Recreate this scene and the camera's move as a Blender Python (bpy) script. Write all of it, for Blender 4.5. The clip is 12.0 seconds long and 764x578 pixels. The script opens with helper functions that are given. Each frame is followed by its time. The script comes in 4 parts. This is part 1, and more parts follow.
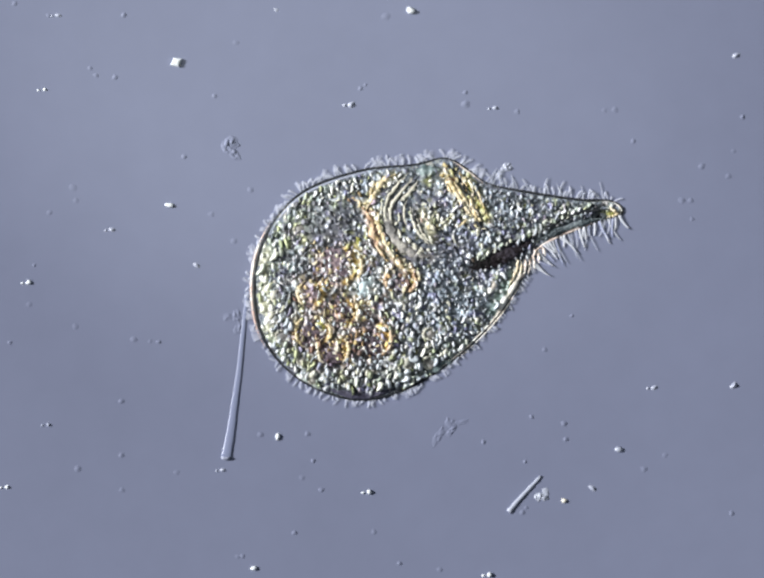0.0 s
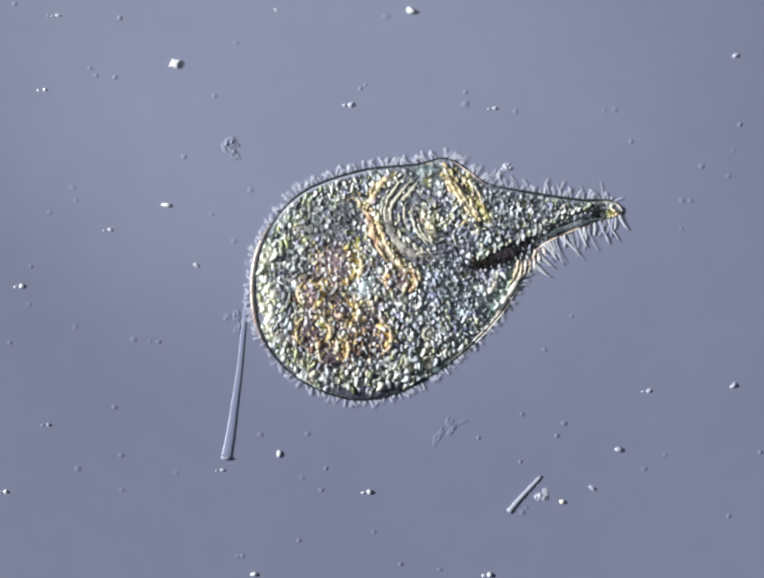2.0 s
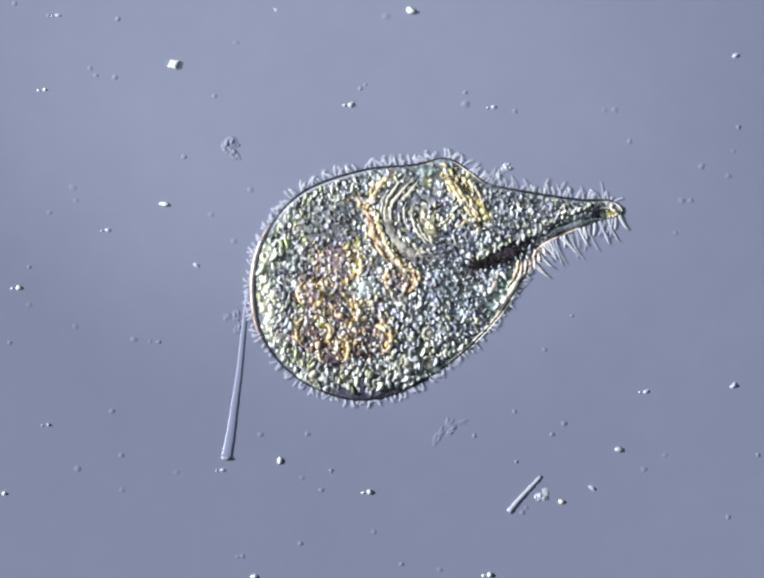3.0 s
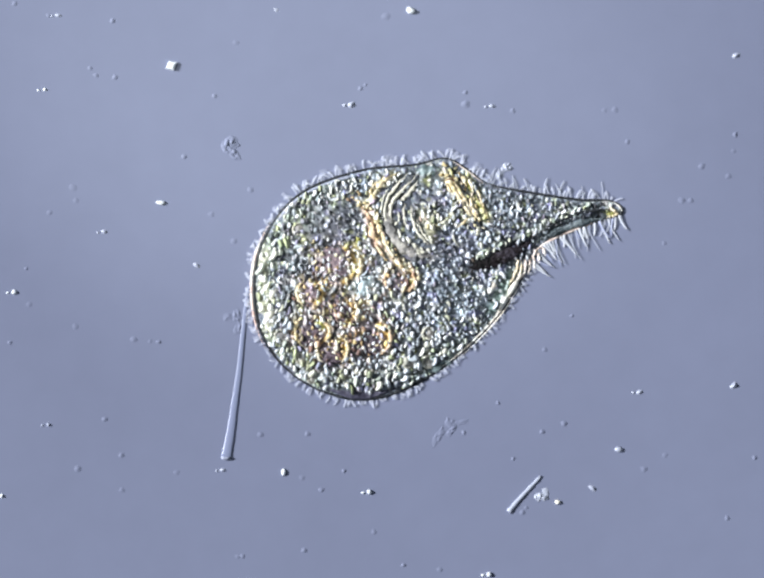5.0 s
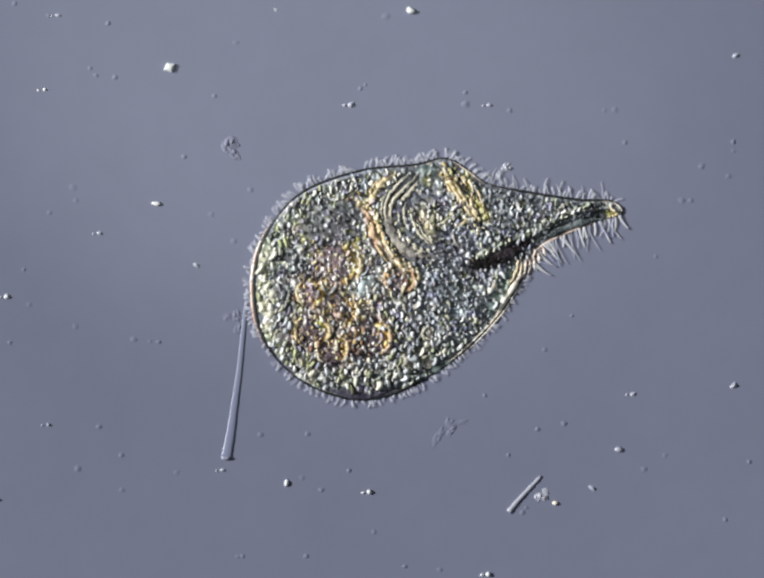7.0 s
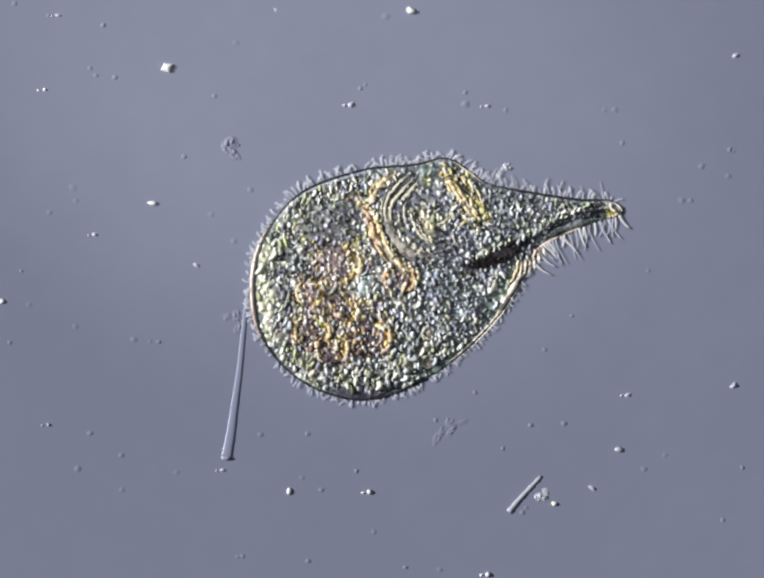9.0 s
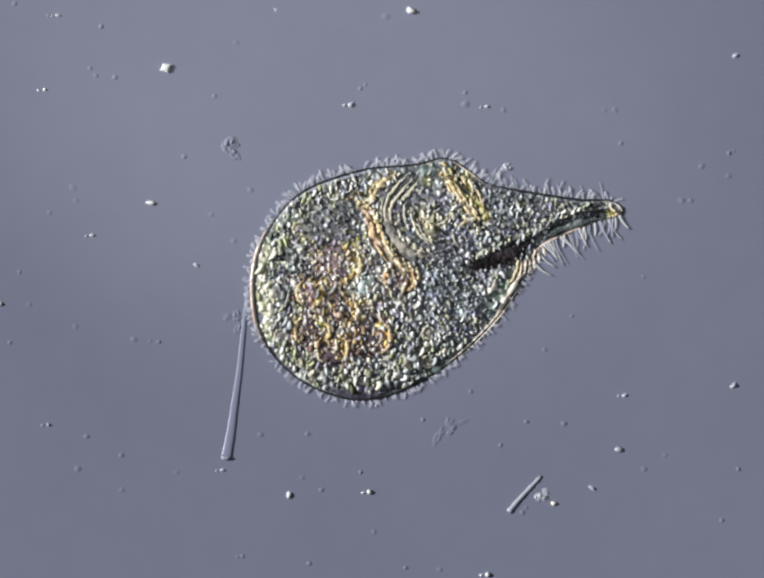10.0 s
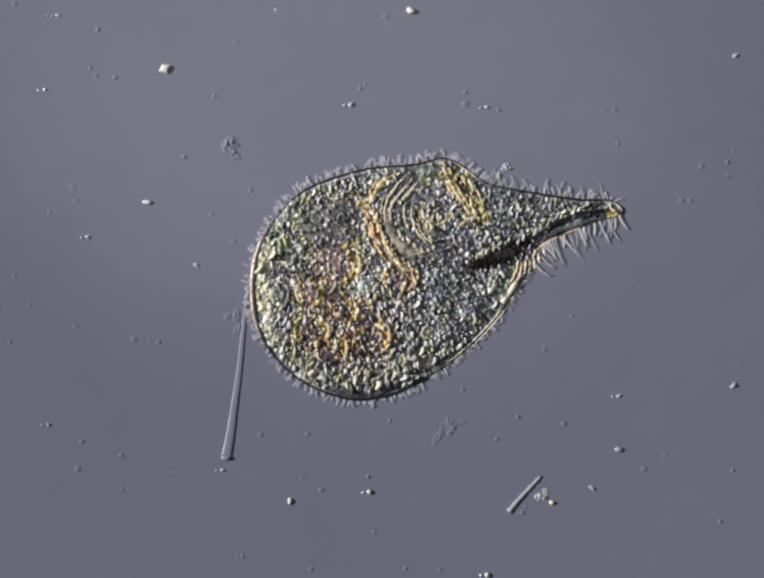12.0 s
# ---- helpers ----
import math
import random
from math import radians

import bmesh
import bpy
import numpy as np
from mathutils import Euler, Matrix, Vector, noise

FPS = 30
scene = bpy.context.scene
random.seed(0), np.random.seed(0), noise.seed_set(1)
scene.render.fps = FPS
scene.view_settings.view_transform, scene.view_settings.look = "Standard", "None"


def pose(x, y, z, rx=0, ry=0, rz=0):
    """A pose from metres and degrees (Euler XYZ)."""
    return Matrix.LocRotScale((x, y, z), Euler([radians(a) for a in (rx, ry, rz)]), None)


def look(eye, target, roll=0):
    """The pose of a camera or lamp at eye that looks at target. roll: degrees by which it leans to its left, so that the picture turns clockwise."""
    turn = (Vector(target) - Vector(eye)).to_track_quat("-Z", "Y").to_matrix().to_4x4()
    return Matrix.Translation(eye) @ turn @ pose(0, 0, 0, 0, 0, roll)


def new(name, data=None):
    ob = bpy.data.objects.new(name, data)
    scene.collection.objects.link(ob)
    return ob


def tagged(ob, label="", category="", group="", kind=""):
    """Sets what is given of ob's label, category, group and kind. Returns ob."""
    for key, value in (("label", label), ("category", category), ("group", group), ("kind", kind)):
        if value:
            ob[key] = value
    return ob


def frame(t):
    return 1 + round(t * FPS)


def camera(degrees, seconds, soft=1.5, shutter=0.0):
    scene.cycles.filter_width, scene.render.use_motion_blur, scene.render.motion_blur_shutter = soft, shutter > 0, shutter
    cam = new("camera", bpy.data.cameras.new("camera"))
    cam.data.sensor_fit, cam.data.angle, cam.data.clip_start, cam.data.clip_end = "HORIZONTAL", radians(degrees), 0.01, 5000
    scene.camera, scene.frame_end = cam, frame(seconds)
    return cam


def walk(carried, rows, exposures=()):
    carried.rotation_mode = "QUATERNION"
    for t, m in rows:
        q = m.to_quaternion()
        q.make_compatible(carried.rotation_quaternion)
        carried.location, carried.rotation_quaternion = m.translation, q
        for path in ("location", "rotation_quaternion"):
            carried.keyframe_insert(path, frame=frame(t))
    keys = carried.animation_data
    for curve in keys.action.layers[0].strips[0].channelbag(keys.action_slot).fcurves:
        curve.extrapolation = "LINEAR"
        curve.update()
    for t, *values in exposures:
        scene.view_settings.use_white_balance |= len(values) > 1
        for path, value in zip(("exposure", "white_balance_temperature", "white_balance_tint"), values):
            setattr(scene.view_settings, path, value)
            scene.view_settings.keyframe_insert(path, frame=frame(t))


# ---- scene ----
# A drop of pond water under a microscope, enlarged a thousand times: one
# millimetre here is one micrometre there.  Places are given as u across and
# v down the field from its upper left corner, h above the slide, in steps of
# a quarter micrometre.
U = 0.00025
WIDE, HIGH = 1568.0, 1187.0
LENS = 12.0
FAR = WIDE / 2 / math.tan(radians(LENS / 2))


def at(u, v, h=0.0):
    k = (FAR - h) / FAR
    return Vector(((u - WIDE / 2) * k * U, (HIGH / 2 - v) * k * U, h * U))


# ---- camera: fixed over the stage, looking straight down ----
cam = camera(LENS, 12.0, soft=2.65, shutter=0.8)
eye = pose(0, 0, FAR * U)
walk(cam, [(0.0, eye), (12.0, eye)],
     exposures=[(0.0, 0.12, 6380, 10), (0.5, 0.07, 6380, 10), (2.6, 0.07, 6380, 10), (3.0, 0.27, 6270, 10), (3.2, 0.36, 6150, 10),
                (4.8, 0.37, 6140, 10), (5.5, 0.35, 6140, 10), (6.0, 0.17, 6300, 10), (6.4, -0.22, 6690, 10), (7.2, -0.23, 6700, 10), (8.8, -0.05, 6760, 10),
                (9.5, -0.06, 6590, 10), (9.9, -0.23, 6770, 10), (11.0, -0.25, 6790, 10), (11.5, -0.31, 6830, 10), (12.0, -0.59, 7160, 13)])

# ---- light: the oblique beam of the microscope and the dim glow of its housing ----
world = bpy.data.worlds.new("housing_glow")
scene.world = world
world.use_nodes = True
world.node_tree.nodes["Background"].inputs[0].default_value = (0.74, 0.85, 1.0, 1)
world.node_tree.nodes["Background"].inputs[1].default_value = 0.125

SUN_UP, SUN_TURN = 27.0, 14.0     # degrees above the slide, and round from the left towards the top
beam = bpy.data.lights.new("beam", "SUN")
beam.energy = 6.5
beam.angle = radians(7)
beam.color = (0.99, 0.985, 0.99)
lamp = new("beam", beam)
sx = -math.cos(radians(SUN_UP)) * math.cos(radians(SUN_TURN))
sy = math.cos(radians(SUN_UP)) * math.sin(radians(SUN_TURN))
sz = math.sin(radians(SUN_UP))
lamp.matrix_world = look((sx * 4, sy * 4, sz * 4), (0, 0, 0))
# the condenser's brighter patch in the field, from the same side
patch = bpy.data.lights.new("condenser", "SPOT")
patch.energy = 34.0
patch.color = (1.0, 1.0, 0.85)
patch.spot_size, patch.spot_blend, patch.shadow_soft_size = radians(15.5), 1.0, 0.02
condenser = new("condenser", patch)
spot_aim = at(620, 80)
steep = Vector((sx * 0.85, sy * 0.85, 1.1)).normalized()
condenser.matrix_world = look(spot_aim + steep * 1.5, spot_aim)


# ---- materials ----
def surface(name, stops, grain, rough=0.5, relief=0.0, spec=0.3, each=False, space="Object", alpha=1.0):
    """A surface whose colour runs over stops (place, rgb) by noise, or by a chance value for each piece."""
    m = bpy.data.materials.new(name)
    m.use_nodes = True
    n, l = m.node_tree.nodes, m.node_tree.links
    p = n["Principled BSDF"]
    p.inputs["Roughness"].default_value = rough
    p.inputs["Specular IOR Level"].default_value = spec
    p.inputs["Alpha"].default_value = alpha
    co = n.new("ShaderNodeTexCoord")
    fine = n.new("ShaderNodeTexNoise")
    fine.inputs["Scale"].default_value = grain
    fine.inputs["Detail"].default_value = 4
    l.new(co.outputs[space], fine.inputs["Vector"])
    broad = n.new("ShaderNodeTexNoise")
    broad.inputs["Scale"].default_value = grain * 0.13
    l.new(co.outputs[space], broad.inputs["Vector"])
    add = n.new("ShaderNodeMath")
    add.operation = "ADD"
    l.new(fine.outputs["Fac"], add.inputs[0])
    l.new(broad.outputs["Fac"], add.inputs[1])
    half = n.new("ShaderNodeMath")
    half.operation = "MULTIPLY"
    half.inputs[1].default_value = 0.5
    l.new(add.outputs[0], half.inputs[0])
    value = half.outputs[0]
    if each:
        geo, info = n.new("ShaderNodeNewGeometry"), n.new("ShaderNodeObjectInfo")
        s = n.new("ShaderNodeMath")
        s.operation = "ADD"
        l.new(geo.outputs["Random Per Island"], s.inputs[0])
        l.new(info.outputs["Random"], s.inputs[1])
        f = n.new("ShaderNodeMath")
        f.operation = "FRACT"
        l.new(s.outputs[0], f.inputs[0])
        value = f.outputs[0]
    ramp = n.new("ShaderNodeValToRGB")
    el = ramp.color_ramp.elements
    while len(el) < len(stops):
        el.new(0.5)
    for e, (place, c) in zip(el, stops):
        e.position, e.color = place, (*c, 1)
    l.new(value, ramp.inputs["Fac"])
    l.new(ramp.outputs["Color"], p.inputs["Base Color"])
    if relief:
        b = n.new("ShaderNodeBump")
        b.inputs["Strength"].default_value = relief
        b.inputs["Distance"].default_value = 0.001
        l.new(fine.outputs["Fac"], b.inputs["Height"])
        l.new(b.outputs["Normal"], p.inputs["Normal"])
    return m


def field_tint(name, colour, rough=0.8, spec=0.15, mottle=0.035, alpha=1.0):
    """Colourless wet matter in the bluish grey of the field."""
    m = bpy.data.materials.new(name)
    m.use_nodes = True
    n, l = m.node_tree.nodes, m.node_tree.links
    p = n["Principled BSDF"]
    p.inputs["Roughness"].default_value = rough
    p.inputs["Specular IOR Level"].default_value = spec
    p.inputs["Alpha"].default_value = alpha
    geo = n.new("ShaderNodeNewGeometry")
    value = None
    for scale, amount in ((9.0, mottle), (70.0, mottle * 0.5), (900.0, mottle * 0.25)):
        t = n.new("ShaderNodeTexNoise")
        t.inputs["Scale"].default_value = scale
        t.inputs["Detail"].default_value = 2
        l.new(geo.outputs["Position"], t.inputs["Vector"])
        r = n.new("ShaderNodeMapRange")
        r.inputs["From Min"].default_value, r.inputs["From Max"].default_value = 0.25, 0.75
        r.inputs["To Min"].default_value, r.inputs["To Max"].default_value = 1 - amount, 1 + amount
        l.new(t.outputs["Fac"], r.inputs["Value"])
        if value is None:
            value = r.outputs[0]
        else:
            k = n.new("ShaderNodeMath")
            k.operation = "MULTIPLY"
            l.new(value, k.inputs[0])
            l.new(r.outputs[0], k.inputs[1])
            value = k.outputs[0]
    out = n.new("ShaderNodeVectorMath")
    out.operation = "SCALE"
    out.inputs[0].default_value = colour
    l.new(value, out.inputs["Scale"])
    l.new(out.outputs[0], p.inputs["Base Color"])
    return m


FIELD = (0.183, 0.2, 0.283)
M_SLIDE = field_tint("wet_slide", FIELD)
M_CLEAR = field_tint("clear_matter", FIELD, rough=0.6, spec=0.2)
M_NEEDLE = field_tint("needle_glass", (0.23, 0.256, 0.37), rough=0.35, spec=0.5)
M_FROST = field_tint("frosted_matter", (0.4, 0.425, 0.5), rough=0.35, spec=0.5)
M_PALE = field_tint("pale_matter", (0.33, 0.352, 0.435), rough=0.35, spec=0.45)
M_BRIGHT = surface("refractile_grain", [(0.3, (0.7, 0.74, 0.78)), (0.7, (0.84, 0.86, 0.86))], 300, rough=0.25, spec=0.6)
M_AMBER = surface("amber_grain", [(0.3, (0.84, 0.74, 0.46)), (0.5, (0.88, 0.85, 0.76)), (0.7, (0.9, 0.9, 0.88))], 300, rough=0.25, spec=0.6)
M_BODY = surface("cytoplasm", [(0.36, (0.018, 0.022, 0.022)), (0.42, (0.066, 0.072, 0.076)), (0.46, (0.11, 0.115, 0.15)), (0.51, (0.175, 0.2, 0.255)), (0.55, (0.21, 0.25, 0.27)), (0.59, (0.32, 0.33, 0.29)), (0.64, (0.52, 0.49, 0.5))], 640, rough=0.4, relief=1.6, spec=0.4)
# dark edge and groove lines: shading of the cell put into colour
M_DARK_LINE = surface("dark_line", [(0.3, (0.012, 0.014, 0.018)), (0.7, (0.03, 0.032, 0.035))], 200, rough=0.5)
# cream edge lines: highlights of the cell put into colour
M_EDGE_LIGHT = surface("edge_highlight", [(0.4, (0.6, 0.48, 0.42)), (0.48, (0.86, 0.78, 0.66)), (0.58, (0.93, 0.91, 0.84))], 220, rough=0.3, spec=0.5)
M_GRAIN = surface("storage_granule", [(0.0, (0.26, 0.29, 0.3)), (0.15, (0.46, 0.5, 0.54)), (0.32, (0.68, 0.72, 0.76)), (0.55, (0.87, 0.88, 0.89)), (0.74, (0.87, 0.86, 0.79)),
                                      (0.82, (0.54, 0.54, 0.38)), (0.88, (0.38, 0.42, 0.24)), (0.93, (0.28, 0.28, 0.44)), (1.0, (0.52, 0.46, 0.5))], 1500, rough=0.35, spec=0.5, relief=0.5, each=True)
M_COOL = surface("tail_granule", [(0.0, (0.24, 0.27, 0.3)), (0.18, (0.44, 0.47, 0.53)), (0.38, (0.68, 0.71, 0.75)), (0.72, (0.88, 0.88, 0.88)), (0.82, (0.32, 0.32, 0.5)), (0.9, (0.3, 0.36, 0.37)), (0.96, (0.44, 0.47, 0.25)), (1.0, (0.5, 0.46, 0.48))],
                 1500, rough=0.35, spec=0.5, relief=0.5, each=True)
M_LIME = surface("rim_granule", [(0.0, (0.24, 0.28, 0.22)), (0.18, (0.44, 0.5, 0.42)), (0.38, (0.72, 0.75, 0.64)), (0.62, (0.86, 0.86, 0.72)), (0.78, (0.52, 0.55, 0.32)), (0.9, (0.38, 0.43, 0.22)), (1.0, (0.44, 0.5, 0.46))], 1500, rough=0.35, spec=0.5, relief=0.5, each=True)
M_DIM = surface("dim_granule", [(0.0, (0.08, 0.08, 0.09)), (0.4, (0.2, 0.2, 0.22)), (0.7, (0.36, 0.36, 0.39)), (0.9, (0.56, 0.54, 0.54)), (1.0, (0.3, 0.26, 0.33))], 1500, rough=0.4, spec=0.4, relief=0.5, each=True)
M_FOOD = surface("food_granule", [(0.0, (0.1, 0.06, 0.05)), (0.2, (0.22, 0.13, 0.1)), (0.34, (0.6, 0.4, 0.2)), (0.48, (0.72, 0.58, 0.3)), (0.64, (0.78, 0.71, 0.54)), (0.82, (0.78, 0.65, 0.64)), (0.92, (0.26, 0.2, 0.3)), (1.0, (0.42, 0.4, 0.14))],
                 1500, rough=0.38, spec=0.4, relief=0.5, each=True)
M_YOLK = surface("golden_granule", [(0.0, (0.2, 0.13, 0.07)), (0.25, (0.48, 0.37, 0.17)), (0.5, (0.62, 0.54, 0.32)), (0.75, (0.66, 0.62, 0.5)), (0.9, (0.58, 0.42, 0.34)), (1.0, (0.5, 0.5, 0.22))],
                 1500, rough=0.38, spec=0.4, relief=0.5, each=True)
M_GOLD = surface("golden_fibre", [(0.36, (0.42, 0.34, 0.16)), (0.45, (0.67, 0.55, 0.33)), (0.54, (0.76, 0.66, 0.48)), (0.62, (0.76, 0.73, 0.6))], 600, rough=0.3, spec=0.5)
M_VACUOLE = surface("vacuole_skin", [(0.38, (0.04, 0.032, 0.036)), (0.47, (0.11, 0.083, 0.1)), (0.54, (0.2, 0.15, 0.17)), (0.62, (0.38, 0.29, 0.28))], 520, rough=0.4, relief=1.0)
M_MEMBRANE = surface("membranelle", [(0.36, (0.31, 0.3, 0.25)), (0.5, (0.53, 0.51, 0.42)), (0.64, (0.7, 0.67, 0.55))], 200, rough=0.35, spec=0.45)
M_BAND = surface("mouth_band", [(0.4, (0.15, 0.145, 0.14)), (0.48, (0.24, 0.23, 0.22)), (0.54, (0.32, 0.3, 0.275)), (0.61, (0.44, 0.42, 0.37))], 500, rough=0.5, relief=0.9)
# stands in for the shade inside the gullet's hollow
M_GULLET = surface("gullet_dark", [(0.38, (0.005, 0.005, 0.005)), (0.47, (0.021, 0.016, 0.018)), (0.6, (0.066, 0.058, 0.074))], 700, rough=0.6, relief=1.0, spec=0.1)
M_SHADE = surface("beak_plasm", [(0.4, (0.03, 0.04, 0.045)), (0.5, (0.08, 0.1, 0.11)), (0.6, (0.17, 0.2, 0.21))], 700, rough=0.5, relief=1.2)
M_WATER = surface("clear_vacuole", [(0.3, (0.36, 0.45, 0.48)), (0.7, (0.58, 0.66, 0.66))], 160, rough=0.4, spec=0.4)
M_GREEN = surface("greenish_plasm", [(0.42, (0.2, 0.24, 0.19)), (0.49, (0.4, 0.44, 0.36)), (0.56, (0.55, 0.58, 0.48)), (0.62, (0.66, 0.67, 0.6))], 560, rough=0.35, relief=0.2, spec=0.4)
M_CILIUM = field_tint("cilium", (0.76, 0.79, 0.9), rough=0.35, spec=0.3, alpha=0.34)
M_CILIUM_FAINT = field_tint("faint_cilium", (0.62, 0.65, 0.73), rough=0.4, spec=0.3, alpha=0.26)
M_CILIUM_TAIL = surface("tail_cilium", [(0.36, (0.66, 0.69, 0.78)), (0.64, (0.92, 0.93, 0.93))], 160, rough=0.3, spec=0.5, alpha=0.6)
M_CILIUM_BLUE = surface("bluish_cilium", [(0.36, (0.42, 0.46, 0.66)), (0.64, (0.62, 0.66, 0.86))], 160, rough=0.3, spec=0.5, alpha=0.5)
M_WARM = surface("rosy_cream", [(0.38, (0.66, 0.47, 0.4)), (0.48, (0.86, 0.7, 0.6)), (0.58, (0.92, 0.87, 0.8))], 160, rough=0.3, spec=0.5)
M_VIOLET = surface("violet_plasm", [(0.4, (0.03, 0.028, 0.045)), (0.52, (0.075, 0.072, 0.105)), (0.64, (0.26, 0.25, 0.3))], 420, rough=0.4, relief=0.8, spec=0.4)
M_LEMON = surface("lemon_plasm", [(0.38, (0.2, 0.2, 0.05)), (0.5, (0.44, 0.42, 0.13)), (0.6, (0.6, 0.57, 0.3))], 520, rough=0.35, relief=0.6, spec=0.4)
M_SALMON = surface("salmon_plasm", [(0.38, (0.32, 0.17, 0.11)), (0.48, (0.62, 0.42, 0.26)), (0.6, (0.74, 0.6, 0.42))], 520, rough=0.35, relief=0.6, spec=0.4)
M_TEAL = surface("teal_plasm", [(0.4, (0.07, 0.1, 0.1)), (0.5, (0.16, 0.21, 0.21)), (0.6, (0.36, 0.42, 0.41))], 360, rough=0.35, relief=0.5, spec=0.4)
M_LOBE = surface("pale_teal_plasm", [(0.38, (0.24, 0.3, 0.29)), (0.5, (0.4, 0.47, 0.45)), (0.62, (0.66, 0.72, 0.66))], 160, rough=0.35, relief=0.3, spec=0.4)
M_CREAM = surface("cream_grain", [(0.36, (0.46, 0.44, 0.33)), (0.56, (0.6, 0.59, 0.5))], 400, rough=0.25, spec=0.6)
M_DUSK = surface("dark_granule", [(0.0, (0.01, 0.008, 0.008)), (0.6, (0.025, 0.02, 0.018)), (1.0, (0.07, 0.05, 0.035))], 1500, rough=0.4, relief=0.5, each=True)


def plasm():
    """Grainy cytoplasm: the tint of each place, varied by fine and broad noise."""
    m = bpy.data.materials.new("grainy_plasm")
    m.use_nodes = True
    n, l = m.node_tree.nodes, m.node_tree.links
    p = n["Principled BSDF"]
    p.inputs["Roughness"].default_value = 0.4
    p.inputs["Specular IOR Level"].default_value = 0.4
    pigment = n.new("ShaderNodeAttribute")
    pigment.attribute_name = "pigment"
    co = n.new("ShaderNodeTexCoord")
    out = pigment.outputs["Color"]
    for scale, low, high in ((700.0, 0.55, 1.5), (160.0, 0.8, 1.2)):
        t = n.new("ShaderNodeTexNoise")
        t.inputs["Scale"].default_value = scale
        t.inputs["Detail"].default_value = 3
        l.new(co.outputs["Object"], t.inputs["Vector"])
        r = n.new("ShaderNodeMapRange")
        r.inputs["From Min"].default_value, r.inputs["From Max"].default_value = 0.3, 0.7
        r.inputs["To Min"].default_value, r.inputs["To Max"].default_value = low, high
        l.new(t.outputs["Fac"], r.inputs["Value"])
        k = n.new("ShaderNodeVectorMath")
        k.operation = "SCALE"
        l.new(out, k.inputs[0])
        l.new(r.outputs[0], k.inputs["Scale"])
        out = k.outputs[0]
    l.new(out, p.inputs["Base Color"])
    return m


M_PLASM = plasm()


# ---- building ----
MOVES = []      # (object, rows of walk) for motions()


def mesh_of(bm, name, material):
    bmesh.ops.recalc_face_normals(bm, faces=bm.faces[:])
    me = bpy.data.meshes.new(name)
    bm.to_mesh(me)
    bm.free()
    for f in me.polygons:
        f.use_smooth = True
    me.materials.append(material)
    return me


def part(name, bm, material, parent, label=""):
    """Links a bmesh as one mesh object under a thing or a part."""
    ob = new(name, mesh_of(bm, name, material))
    ob.parent = parent
    return tagged(ob, label)


def curve_through(points, steps=8, closed=False):
    """A smooth line through points of any dimension."""
    p = [np.array(q, float) for q in points]
    n = len(p)
    out = []
    for i in range(n if closed else n - 1):
        a, b = p[(i - 1) % n] if closed or i else 2 * p[0] - p[1], p[i]
        c = p[(i + 1) % n]
        d = p[(i + 2) % n] if closed or i + 2 < n else 2 * p[-1] - p[-2]
        for k in range(steps):
            t = k / steps
            out.append(0.5 * (2 * b + (c - a) * t + (2 * a - 5 * b + 4 * c - d) * t * t + (3 * b - a - 3 * c + d) * t ** 3))
    if not closed:
        out.append(p[-1])
    return out


def sweep(bm, line, radii, sides=7, flat=1.0, closed=False):
    """A round bar along a line of world points; flat squeezes its height."""
    n = len(line)
    rings = []
    for i in range(n):
        a = line[(i - 1) % n] if closed or i else line[0]
        b = line[(i + 1) % n] if closed or i < n - 1 else line[-1]
        t = (Vector(b) - Vector(a)).normalized()
        side = t.cross(Vector((0, 0, 1)))
        side = side.normalized() if side.length > 1e-6 else Vector((1, 0, 0))
        up = side.cross(t)
        r = radii[i] if hasattr(radii, "__len__") else radii
        rings.append([bm.verts.new(Vector(line[i]) + (side * math.cos(q) + up * math.sin(q) * flat) * r * U)
                      for q in [2 * math.pi * k / sides for k in range(sides)]])
    for i in range(n if closed else n - 1):
        a, b = rings[i], rings[(i + 1) % n]
        for k in range(sides):
            bm.faces.new((a[k], a[(k + 1) % sides], b[(k + 1) % sides], b[k]))
    if not closed:
        bm.faces.new(rings[0][::-1])
        bm.faces.new(rings[-1])
    return bm


